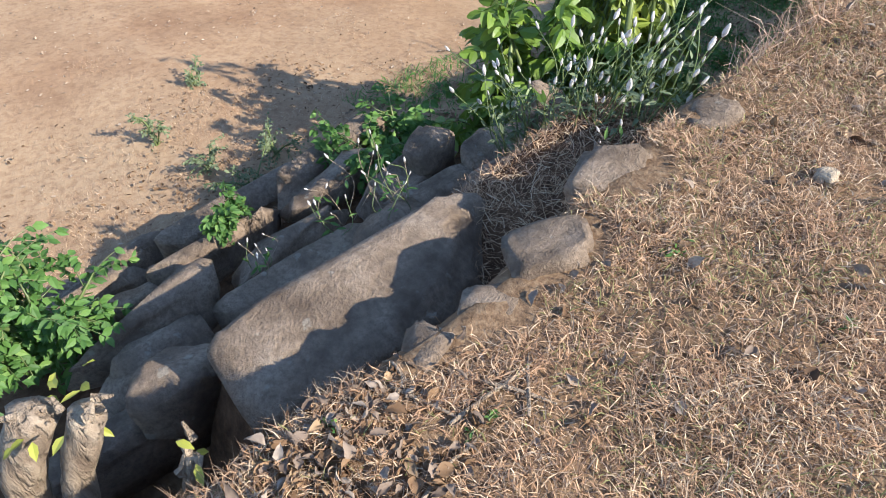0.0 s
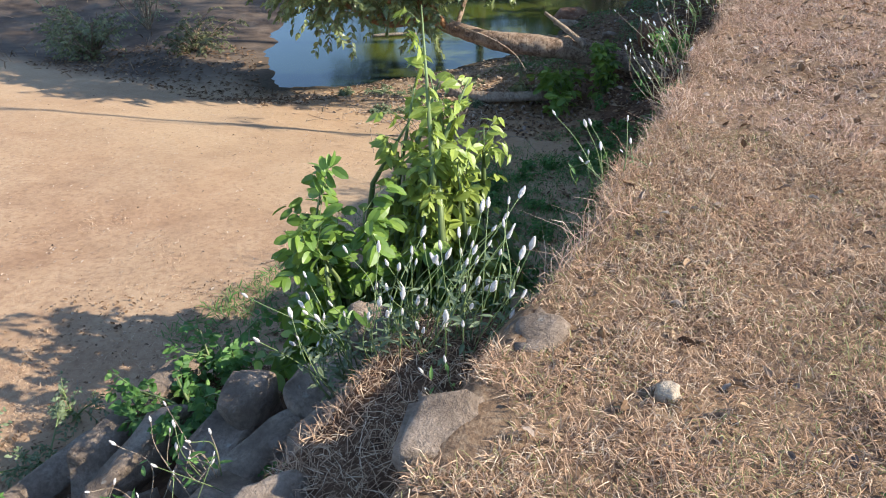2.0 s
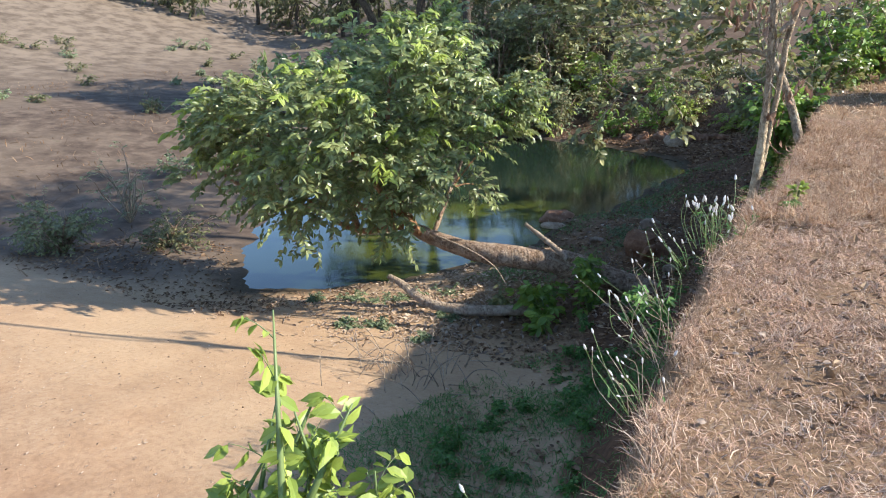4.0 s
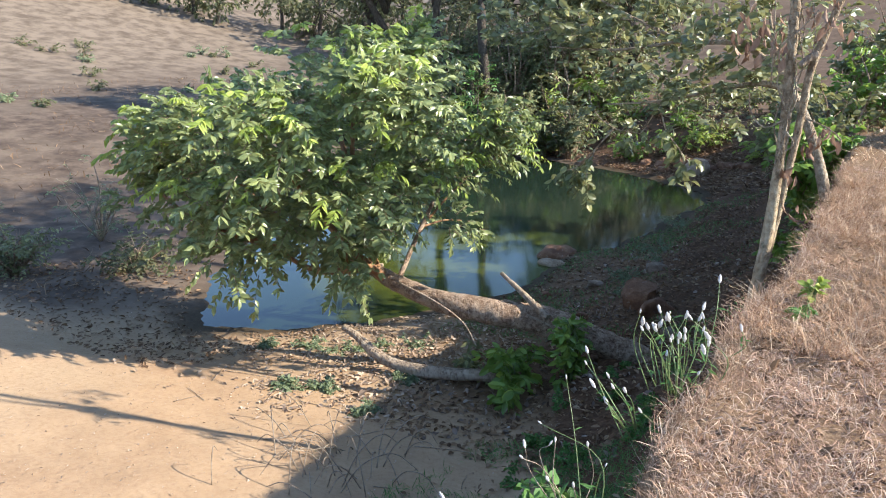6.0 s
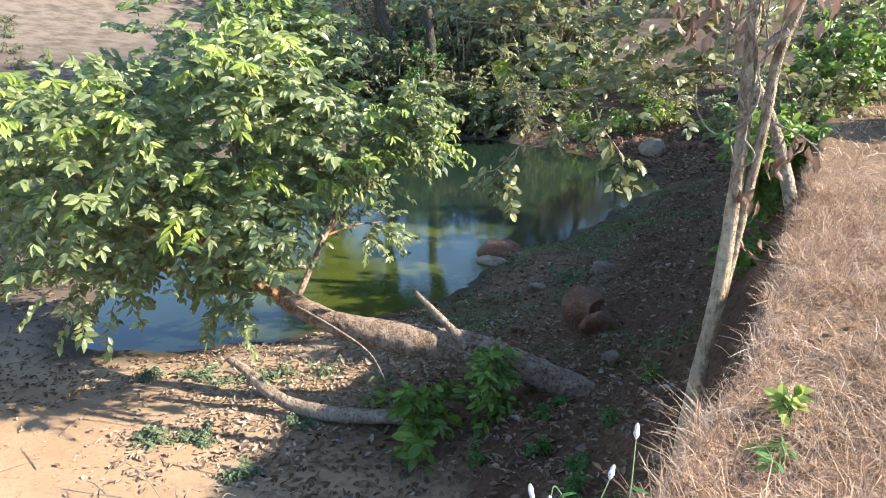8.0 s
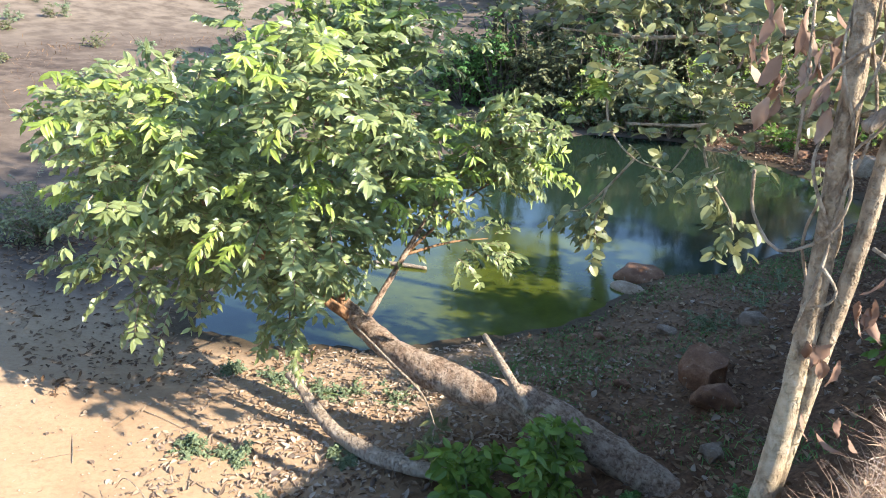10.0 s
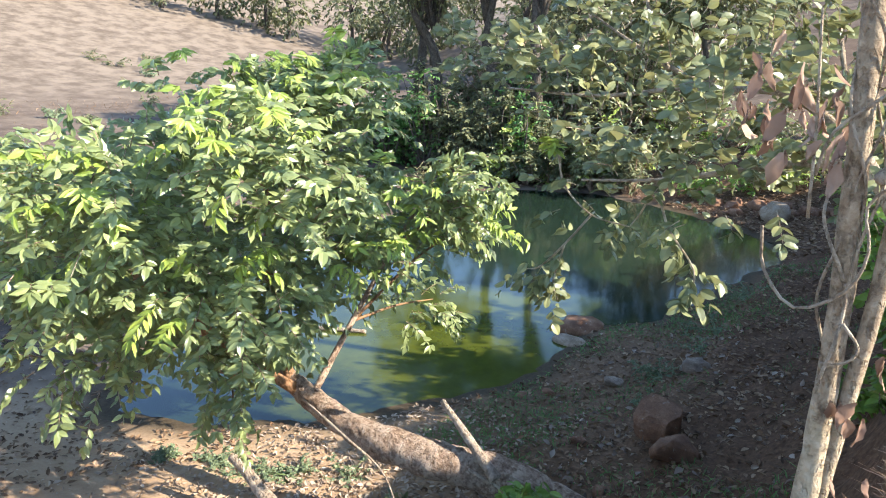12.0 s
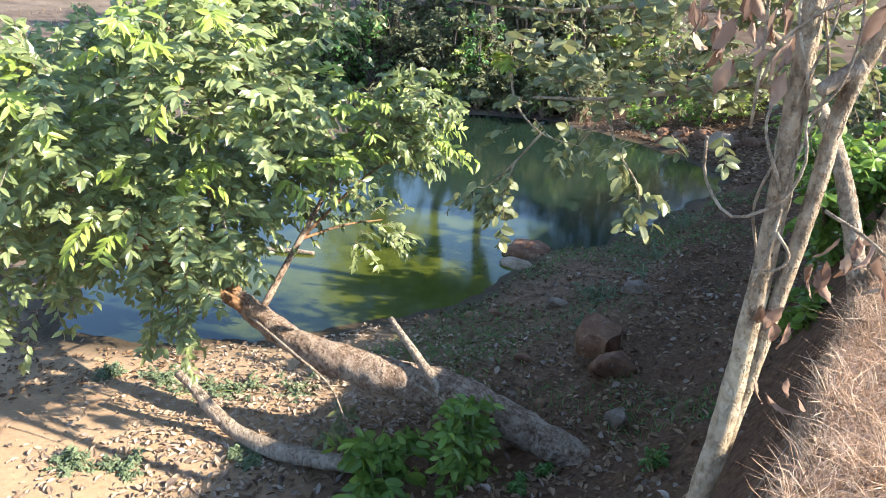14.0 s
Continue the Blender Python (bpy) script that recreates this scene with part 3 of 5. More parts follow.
def flower_plant(at, label, count, tall, lean=(0, 0), spread=0.5, leafy=40, seed=0, head=0.05, group="white-spiked flowers"):
    """A weed with wiry green stems, narrow leaves and pale upright flower spikes."""
    g = np.random.default_rng(seed + 500)
    base = np.array((at[0], at[1], at[2] if len(at) > 2 else height(at[0], at[1]) - 0.01))
    thing = holder("flowering_weed", base, label, "flowering weed", group)
    la, ld = [], []
    wiry = head < 0.03
    for i in range(count):
        off = np.array((g.normal() * 0.05, g.normal() * 0.05, 0))
        L = tall * g.uniform(0.45, 1.0)
        tip = base + off + np.array((lean[0] * L + g.normal() * spread * L * 0.6, lean[1] * L + g.normal() * spread * L * 0.6, L))
        mid = base + off + (tip - base) * 0.5 + np.array((0, 0, 0.12 * L)) + g.normal(size=3) * (0.10 if wiry else 0.03) * L
        line = np.array([base + off, mid, tip])
        v, f = tube_arrays(line, [0.0022, 0.0017, 0.0012] if wiry else [0.0032, 0.0025, 0.0016], 5, 0, i, 5)
        stem = part_of("stem", thing, v, f, M_DEADWOOD if wiry and i % 3 else M_STEM, smooth=True)
        d = unit(unit(tip - mid) + np.array((0, 0, 0.25)))
        h = head * g.uniform(0.6, 1.35)
        pts = [tip + d * h * t for t in np.linspace(0, 1, 6)]
        v, f = tube_arrays(pts, np.array(SPIKE_R) * h * 0.185, 8, 0.16, i, 2)
        part_of("flower_spike", stem, v, f, M_FLOWER, "white papery flower spike")
        for k in range(max(1, leafy // count)):
            t = g.uniform(0.02, 0.75)
            la.append((1 - t) ** 2 * line[0] + 2 * t * (1 - t) * mid + t * t * tip)
            ld.append((*g.normal(size=2), g.uniform(0.1, 0.9)))
    if la:
        ln = g.uniform(0.025, 0.065, len(la))
        v, f = leaf_arrays(la, ld, np.array((0, 0, 1.0)) + g.normal(size=(len(la), 3)) * 0.4, ln, ln * 0.3)
        part_of("foliage", thing, v, f, M_GREY_WEED if leafy > 200 else M_WEED)
    return thing


def crown_sprays(centres, radius, per, length, pairs, leaf_len, leaf_wid, seed, middle, sag=0.35, hang=0.4, up=0.25, flat=0.75, face=(0, 0, 1.0), toss=0.35, oval=False):
    """Leafy sprays in loose clumps round centres, pointing away from the crown's middle."""
    g = np.random.default_rng(seed)
    st, hd = [], []
    for c in centres:
        k = int(per * g.uniform(0.65, 1.3))
        o = unit(g.normal(size=(k, 3))) * (radius * g.uniform(0.15, 1.0, (k, 1)) ** 0.6) * (1, 1, flat)
        p = np.asarray(c) + o
        st.append(p)
        hd.append(unit(p - middle) * 0.7 + unit(o) * 0.6 + np.array((0, 0, up)) + g.normal(size=(k, 3)) * 0.35)
    return twig_sprays(np.vstack(st), np.vstack(hd), length, pairs, leaf_len, leaf_wid, sag, seed, hang, face=face, toss=toss, oval=oval)


def far_tree(at, label, tall, crown_r, seed, trunk_r=0.16, leaf=0.22, clumps=26, lean=(0, 0), material=None, crown_z=0.62, per=26, group="trees round the pond"):
    g = np.random.default_rng(seed + 900)
    base = np.array((at[0], at[1], height(at[0], at[1]) - 0.1))
    thing = holder("tree", base, label, "tree", group)
    top = base + np.array((lean[0], lean[1], tall * 0.8))
    mid = (base + top) / 2 + g.normal(size=3) * (0.25, 0.25, 0)
    low, high = base * 0.72 + top * 0.28 + g.normal(size=3) * (0.22, 0.22, 0), base * 0.25 + top * 0.75 + g.normal(size=3) * (0.35, 0.35, 0)
    tube("trunk", thing, [base, low, mid, high, top], [trunk_r * 1.15, trunk_r * 0.9, trunk_r * 0.75, trunk_r * 0.5, trunk_r * 0.3], M_BARK_DARK, 10, 0.1, seed)
    centre = base + np.array((lean[0], lean[1], tall * crown_z))
    cs = []
    for i in range(clumps):
        d = unit(g.normal(size=3))
        cs.append(centre + d * (crown_r, crown_r, tall * (1 - crown_z) * 0.85) * g.uniform(0.45, 1.0))
    limbs = []
    for c in cs[:9]:
        limbs.append(tube_arrays([mid * 0.5 + top * 0.5 - np.array((0, 0, tall * 0.12)), (mid + np.asarray(c)) / 2 + (0, 0, 0.1 * tall), c], [trunk_r * 0.4, trunk_r * 0.25, 0.02], 5, 0.05, seed, 4))
    v, f = join_arrays(limbs)
    part_of("branching", thing, v, f, M_BARK_DARK, smooth=True)
    (v, f), lines = crown_sprays(cs, crown_r * 0.42, per, 0.55, 4, leaf, leaf * 0.5, seed, centre)
    part_of("crown", thing, v, f, material or M_LEAF_D)
    return thing


# ---- stones of the terraced wall ----
wall_stones = holder("retaining_wall", (-0.7, 1.4, -1.2), "dark weathered boulders stacked as a terraced retaining wall", "stone wall", kind="structure")
STONES = [  # place, half size, turn, boxiness
    ((0.18, 1.95, -0.105), (0.13, 0.15, 0.16), (4, -12, 20), 0.36),
    ((0.18, 2.40, -0.08), (0.11, 0.11, 0.12), (0, 6, -10), 0.55),
    ((0.26, 1.55, -0.11), (0.12, 0.16, 0.14), (6, -14, -25), 0.36),
    ((0.26, 1.28, -0.11), (0.12, 0.12, 0.13), (-8, -12, 30), 0.36),
    ((0.25, 1.06, -0.13), (0.09, 0.10, 0.12), (0, -12, 10), 0.4),
    ((-0.18, 1.22, -0.395), (0.22, 0.56, 0.175), (2, 4, -4), 0.36),
    ((-0.44, 2.08, -0.58), (0.15, 0.20, 0.14), (0, 5, -12), 0.5),
    ((-0.51, 0.58, -0.58), (0.13, 0.16, 0.17), (0, -6, -20), 0.5),
    ((-0.64, 1.58, -0.56), (0.10, 0.22, 0.12), (0, 4, 8), 0.5),
    ((-1.10, 2.22, -0.78), (0.12, 0.18, 0.15), (0, 0, 25), 0.55),
    ((-0.82, 2.72, -0.62), (0.12, 0.13, 0.17), (0, 0, 10), 0.6),
    ((-0.75, 2.38, -0.72), (0.14, 0.20, 0.15), (0, 0, -20), 0.55),
]
for i, (at_, half, turn_, boxy_) in enumerate(STONES):
    v, f = rock_arrays(at_, half, turn_, i + 3, boxy_, 0.17 if i < 5 else 0.11, 4 if i == 5 else 3)
    part_of("stone", wall_stones, v, f, M_STONE, smooth=True)
row_rng = random.Random(4)
for x0, top_z, y0, y1 in ((-0.86, -0.70, 0.3, 2.0), (-1.18, -0.82, 0.3, 2.0), (-1.50, -0.92, 0.1, 2.1), (-1.80, -1.03, 0.2, 1.9), (-2.04, -1.22, 0.1, 1.7), (-0.5, -0.60, -1.0, 0.3), (0.30, -0.08, -1.2, 0.2)):
    y_at = y0
    while y_at < y1:
        ln = row_rng.uniform(0.4, 0.9)
        v, f = rock_arrays((x0 + row_rng.uniform(-0.04, 0.04) + 0.02 * y_at, y_at + ln / 2, top_z - 0.11 + row_rng.uniform(-0.04, 0.04)), (row_rng.uniform(0.085, 0.125), ln * 0.54, 0.16), (0, row_rng.uniform(-8, 8), row_rng.uniform(-6, 10)), abs(int(y_at * 100) + int(-x0 * 37)), 0.28, 0.22, 3)
        part_of("stone", wall_stones, v, f, M_STONE, smooth=True)
        y_at += ln + row_rng.uniform(0.0, 0.08)

# ---- the leaning tree over the pond ----
lean_tree = holder("leaning_tree", (-1.6, 12.5, -2.75), "leafy green tree leaning low over the pond on a fallen-looking trunk", "tree")
TRUNK = [(-1.7, 12.7, -2.95), (-2.3, 12.8, -2.76), (-3.1, 12.62, -2.5), (-3.8, 12.3, -2.25), (-4.4, 12.0, -2.16), (-5.2, 11.78, -2.09), (-6.0, 11.75, -1.95), (-6.5, 11.75, -1.8)]
trunk1 = tube("trunk", lean_tree, TRUNK, [0.17, 0.18, 0.2, 0.205, 0.19, 0.165, 0.13, 0.10], M_BARK_BROWN, 20, 0.07, 3, "brown fissured bark", 10)
for i, l in enumerate(([(-5.9, 11.52, -1.8), (-5.1, 11.5, -1.98), (-4.7, 11.62, -2.25), (-4.45, 11.6, -2.55)], [(-3.9, 12.05, -2.1), (-3.4, 12.2, -2.35), (-3.1, 11.9, -2.7)], [(-4.3, 12.1, -1.98), (-3.7, 12.25, -2.1), (-3.0, 12.45, -2.35)])):
    tube("vine", lean_tree, l, np.linspace(0.016, 0.008, len(l)), M_DEADWOOD, 6, 0.08, i + 80, "pale dead creeper on the log", 5)
tube("broken_stub", lean_tree, [(-3.6, 12.1, -2.1), (-4.0, 12.18, -1.88), (-4.46, 12.29, -1.66)], [0.06, 0.045, 0.03], M_DEADWOOD, 8, 0.1, 5, "splintered dead branch stub")
LIGHT_SIDE = (0.85, -0.05, 0.55)  # leaves turn towards the open, sunny side
MID1 = np.array((-7.4, 11.3, -0.6))
LIMB_LINES = [
    [(-6.3, 11.7, -1.86), (-6.9, 11.9, -1.0), (-7.0, 12.0, 0.3), (-6.6, 11.8, 1.2)],
    [(-6.0, 11.75, -1.95), (-6.0, 12.4, -1.2), (-5.9, 13.0, -0.4), (-5.8, 13.6, 0.3)],
    [(-6.6, 11.7, -1.8), (-7.4, 11.4, -1.9), (-8.1, 11.2, -1.55), (-9.0, 11.0, -0.8)],
    [(-6.6, 11.7, -1.8), (-7.5, 11.0, -1.1), (-8.3, 10.4, -0.1), (-8.8, 10.0, 0.25)],
    [(-6.9, 11.9, -1.0), (-7.6, 12.4, -0.1), (-8.1, 12.8, 0.35)],
    [(-6.2, 11.7, -1.9), (-6.3, 11.0, -1.2), (-6.4, 10.4, -0.4), (-6.6, 10.0, 0.3)],
    [(-7.4, 11.4, -1.9), (-8.2, 12.0, -1.3), (-9.2, 12.6, -0.6)],
    [(-8.1, 11.2, -1.55), (-9.1, 10.6, -1.2), (-10.2, 10.4, -0.6)],
]
for i, l in enumerate(LIMB_LINES):
    tube("limb", lean_tree, l, np.linspace(0.045 if i == 1 else 0.07, 0.015, len(l)), M_BARK_BROWN if i == 1 else M_BARK_RED, 8, 0.06, i, "reddish brown bark")
CROWN1 = np.random.default_rng(21)
cs1 = []
for l in LIMB_LINES:
    ends = smooth_line(l, 5)
    for p in ends[len(ends) * 2 // 3:]:
        cs1.append(p + CROWN1.normal(size=3) * (0.4, 0.4, 0.3))
LOBES = [
    ((-5.8, 10.8, -0.5), (0.62, 0.6, 0.5)), ((-7.17, 12.93, -0.72), (0.71, 0.65, 0.81)), ((-8.01, 12.91, 0.7), (0.75, 0.7, 0.7)), ((-6.61, 9.98, 0.5), (0.78, 0.73, 0.6)),
    ((-5.32, 10.95, 0.75), (0.7, 0.75, 0.6)), ((-6.89, 11.5, -0.97), (0.8, 0.69, 0.7)), ((-10.1, 11.83, -0.9), (0.67, 0.74, 0.7)), ((-7.33, 9.89, -0.75), (0.84, 0.68, 0.64)),
    ((-8.28, 10.27, 0.25), (0.72, 0.95, 0.6)), ((-8.68, 12.75, -0.94), (0.76, 0.73, 0.7)), ((-8.53, 11.04, -0.98), (0.72, 0.77, 0.7)), ((-5.88, 12.34, 0.04), (0.69, 0.77, 0.64)),
    ((-6.6, 11.9, 0.95), (0.75, 0.75, 0.6)), ((-9.77, 10.56, -0.2), (0.76, 0.72, 0.65)), ((-9.3, 12.1, 0.3), (0.8, 0.8, 0.55)), ((-6.0, 12.5, 1.35), (0.4, 0.55, 0.3)), ((-5.1, 13.2, 0.25), (0.4, 0.6, 0.3)),
]
RIGHT_LIMBS = [
    [(-5.9, 13.0, -0.4), (-5.3, 13.2, 0.1), (-4.85, 12.95, 0.55)],
    [(-6.0, 12.4, -1.2), (-5.7, 13.3, -0.5), (-5.15, 13.9, -0.05)],
    [(-6.0, 12.4, -1.2), (-6.3, 13.4, -1.35), (-6.6, 14.4, -1.6)],
    [(-6.3, 11.0, -1.2), (-6.2, 10.9, -1.4), (-6.1, 10.85, -1.7)],
]
for i, l in enumerate(RIGHT_LIMBS):
    tube("limb", lean_tree, l, np.linspace(0.022, 0.008, len(l)), M_BARK_RED, 6, 0.06, i + 30, "reddish brown bark")
    cs1 += [p + CROWN1.normal(size=3) * 0.1 for p in smooth_line(l, 3)[3:]]
for mid_, size_ in LOBES:
    for k in range(int(30 * (size_[0] * size_[1] * size_[2]) ** 0.5 / 0.62)):
        d = unit(CROWN1.normal(size=3) + (0.35, -0.3, 0.35))
        cs1.append(np.array(mid_) + d * np.array(size_) * CROWN1.uniform(0.7, 0.98))
(v, f), tw = crown_sprays(cs1, 0.30, 6, 0.36, 7, 0.135, 0.066, 31, MID1, sag=0.3, hang=0.25, face=LIGHT_SIDE, toss=0.45)
part_of("crown", lean_tree, v, f, M_LEAF_A, "glossy mid-green drooping leaflets")
v, f = thin_tubes(tw, 0.006)
part_of("branching", lean_tree, v, f, M_BARK_BROWN)
tips = [c for c in cs1 if c[2] > -0.35][::4]
(v, f), tw = crown_sprays(np.array(tips) + unit(np.array(tips) - MID1) * 0.25, 0.3, 3, 0.45, 9, 0.14, 0.048, 37, MID1, sag=0.5, hang=0.5, up=0.5, face=LIGHT_SIDE)
part_of("foliage", lean_tree, v, f, M_LEAF_YOUNG, "bright yellow-green young leaves")

# ---- twin-stemmed tree on the bank's edge ----
bank_tree = holder("twin_stemmed_tree", (-0.65, 10.2, -0.6), "slender pale-barked tree with twin stems and clinging vines", "tree")
S1 = [(-0.74, 10.14, -1.6), (-0.70, 10.18, -0.9), (-0.64, 10.22, -0.3), (-0.615, 10.25, 0.2), (-0.60, 10.25, 0.75), (-0.61, 10.25, 1.2), (-0.62, 10.25, 1.6), (-0.66, 10.22, 2.6), (-0.75, 10.1, 4.4)]
S2 = [(-0.62, 10.27, -0.25), (-0.56, 10.28, 0.3), (-0.515, 10.28, 0.7), (-0.49, 10.28, 1.0), (-0.47, 10.27, 1.28), (-0.41, 10.27, 1.53), (-0.28, 10.3, 2.0), (0.0, 10.3, 3.2)]
stem_a = tube("stem", bank_tree, S1, [0.065, 0.058, 0.050, 0.045, 0.041, 0.039, 0.038, 0.036, 0.026], M_BARK_TWIN, 16, 0.05, 8, "", 8)
stem_b = tube("stem", bank_tree, S2, [0.036, 0.032, 0.03, 0.03, 0.03, 0.029, 0.026, 0.016], M_BARK_TWIN, 14, 0.05, 9, "", 8)
tube("broken_stub", bank_tree, [(-0.43, 10.25, 1.44), (-0.48, 10.23, 1.40), (-0.535, 10.2, 1.345)], [0.03, 0.027, 0.024], M_DEADWOOD, 8, 0.06, 10, "pale cut branch stub")
BOUGHS = [
    [(-0.72, 10.2, 3.6), (-1.0, 9.6, 5.0), (-1.4, 9.0, 5.6)],
    [(-0.74, 10.1, 4.0), (-0.6, 9.4, 5.2), (-0.4, 8.6, 5.8)],
]
for i, l in enumerate(BOUGHS):
    tube("bough", bank_tree, l, np.linspace(0.034, 0.009, len(l)), M_BARK_GREY, 8, 0.06, i + 40)
bg = np.random.default_rng(52)
cs3 = []
for l in BOUGHS:
    e = smooth_line(l, 5)
    for p in e[6:]:
        cs3.append(p + bg.normal(size=3) * (0.5, 0.5, 0.35))
(v, f), tw = crown_sprays(cs3, 0.6, 10, 0.45, 5, 0.12, 0.07, 54, np.array((-1.0, 9.8, 4.2)), hang=0.5)
part_of("foliage", bank_tree, v, f, M_LEAF_B, "oval green leaves")
# vines
vines = []
for i, (z0, z1, turns, r0, ph) in enumerate(((0.25, 2.0, 1.2, 0.052, 0.5), (0.7, 2.1, -1.0, 0.054, 2.0), (0.55, 2.3, 0.7, 0.060, 4.4), (0.95, 2.4, -1.6, 0.058, 5.2))):
    zz = np.linspace(z0, z1, 18)
    sp = smooth_line(S1, 8)
    cx, cy = np.interp(zz, sp[:, 2], sp[:, 0]), np.interp(zz, sp[:, 2], sp[:, 1])
    an = ph + turns * 2 * np.pi * (zz - z0) / (z1 - z0)
    rr = r0 + 0.025 * np.sin(zz * 9 + i)
    vines.append(np.column_stack([cx + rr * np.cos(an), cy + rr * np.sin(an), zz]))
vines.append(np.array([(-0.883, 10.2, 1.14), (-0.853, 10.18, 0.98), (-0.731, 10.17, 0.86), (-0.575, 10.17, 0.956), (-0.524, 10.17, 1.107), (-0.55, 10.18, 1.257), (-0.475, 10.19, 1.365), (-0.455, 10.2, 1.56), (-0.5, 10.2, 1.8)]))
vines.append(np.array([(-0.57, 10.19, 0.83), (-0.515, 10.2, 0.752), (-0.543, 10.19, 0.69), (-0.62, 10.18, 0.67)]))
vines.append(np.array([(-0.439, 10.23, 0.935), (-0.295, 10.2, 0.88), (-0.19, 10.2, 0.80), (-0.19, 10.2, 0.73), (-0.262, 10.2, 0.677)]))
vines.append(np.array([(-0.72, 10.17, 1.35), (-0.68, 10.17, 1.5), (-0.55, 10.17, 1.62), (-0.45, 10.2, 1.75)]))
vines.append(np.array([(-0.72, 10.15, 1.2), (-0.73, 10.15, 1.5), (-0.76, 10.15, 1.9)]))
for i, l in enumerate(vines):
    tube("vine", bank_tree, l, np.linspace(0.007, 0.005, len(l)), M_BARK_GREY, 6, 0.05, i, "woody climbing vine", 3)
# dry brown leaves caught on the stems
dg = np.random.default_rng(77)
dp, dd = [], []
for c, s, k in (((-1.0, 10.5, 1.62), 0.07, 12), ((-0.82, 10.35, 1.62), 0.07, 12), ((-0.70, 10.15, 1.5), 0.05, 8), ((-0.38, 10.2, 1.66), 0.07, 10), ((-0.30, 10.2, 0.84), 0.03, 4), ((-0.24, 10.2, 0.80), 0.03, 3), ((-0.39, 10.22, 0.72), 0.025, 4), ((-0.53, 10.2, 0.55), 0.03, 4), ((-0.45, 10.2, 0.2), 0.04, 3)):
    k = k * 7 // 5
    dp.append(np.array(c) + dg.normal(size=(k, 3)) * s * 1.2)
    dd.append(np.column_stack([dg.normal(size=(k, 2)) * 0.35, -np.ones(k)]))
dp, dd = np.vstack(dp), np.vstack(dd)
dl = dg.uniform(0.07, 0.15, len(dp))
v, f = curled_arrays(dp, dd, dg.normal(size=(len(dp), 3)), dl, dl * dg.uniform(0.36, 0.52, len(dp)), dg.uniform(0.3, 1.5, len(dp)), dg.uniform(0.15, 0.8, len(dp)))
v = v + dg.normal(size=v.shape) * 0.0025
part_of("foliage", bank_tree, v, f, M_BROWNLEAF, "curled dry brown leaves", True)

# smooth grey trunk further along the bank
post_tree = holder("young_tree", (-0.45, 12.5, -0.1), "grey-trunked tree leaning off the bank, leafy boughs over the pond", "tree")
tube("trunk", post_tree, [(-0.42, 12.55, -0.4), (-0.58, 12.5, 0.2), (-0.80, 12.5, 0.75), (-1.12, 12.52, 1.25)], [0.062, 0.057, 0.05, 0.042], M_BARK_GREY, 14, 0.05, 90, "", 8)
POST_BOUGHS = [
    [(-1.10, 12.52, 1.22), (-1.6, 12.75, 1.5), (-2.29, 13.0, 1.55), (-3.2, 13.6, 1.86), (-4.3, 14.4, 2.3)],
    [(-0.95, 12.5, 1.0), (-1.3, 12.5, 1.08), (-1.8, 12.5, 0.98), (-2.4, 12.5, 0.85), (-3.0, 12.4, 0.8)],
    [(-2.7, 13.2, 1.66), (-3.1, 13.5, 2.3), (-3.2, 13.7, 3.0)],
    [(-3.2, 13.6, 1.86), (-4.4, 13.7, 1.75), (-5.4, 14.0, 1.7)],
    [(-2.29, 13.0, 1.55), (-3.1, 12.8, 1.45), (-4.0, 12.7, 1.5)],
    [(-1.10, 12.52, 1.22), (-1.3, 12.7, 1.8), (-1.5, 12.9, 2.6)],
    [(-1.6, 12.75, 1.5), (-1.9, 13.4, 1.3), (-2.6, 14.4, 1.1)],
]
for i, l in enumerate(POST_BOUGHS):
    tube("bough", post_tree, l, np.linspace(0.036 if i < 2 else 0.022, 0.009, len(l)), M_BARK_GREY, 8, 0.06, i + 40)
cs2 = []
for i, l in enumerate(POST_BOUGHS):
    e = smooth_line(l, 6)
    for p in e[len(e) // 4:]:
        cs2.append(p + bg.normal(size=3) * (0.28, 0.28, 0.14) + (0, 0, 0.14))
        if bg.random() < 0.35:
            cs2.append(p + bg.normal(size=3) * (0.5, 0.5, 0.2) + (0, 0, 0.3))
(v, f), tw = crown_sprays(cs2, 0.28, 5, 0.22, 4, 0.105, 0.07, 53, np.array((-2.2, 12.9, 1.0)), sag=0.15, hang=0.12, up=0.3, face=(0.75, -0.15, 0.5), toss=0.6, oval=True)
part_of("foliage", post_tree, v, f, M_LEAF_B, "oval grey-green leaves, some yellowing")
v, f = thin_tubes(tw, 0.005)
part_of("branching", post_tree, v, f, M_BARK_GREY)
# drooping sprays over the water
HANG = [[(-3.38, 12.63, 0.97), (-3.25, 12.55, 0.7), (-2.95, 12.5, 0.5), (-2.6, 12.5, 0.45)], [(-2.95, 12.5, 0.5), (-3.2, 12.5, 0.2), (-3.45, 12.5, -0.05), (-3.6, 12.5, -0.1)], [(-3.2, 12.5, 0.2), (-3.3, 12.5, -0.15), (-3.25, 12.5, -0.32)], [(-2.4, 12.5, 0.85), (-2.28, 12.5, 0.5), (-2.05, 12.5, 0.2), (-2.07, 12.5, -0.05)], [(-2.4, 12.5, 0.85), (-2.5, 12.5, 0.6), (-2.6, 12.5, 0.45)]]
hs = []
for i, l in enumerate(HANG):
    tube("hanging_branch", post_tree, l, np.linspace(0.012, 0.005, len(l)), M_BARK_GREY, 6, 0.05, i + 60)
    hs += list(smooth_line(l, 4)[3 if i in (1, 2, 3) else 9:])
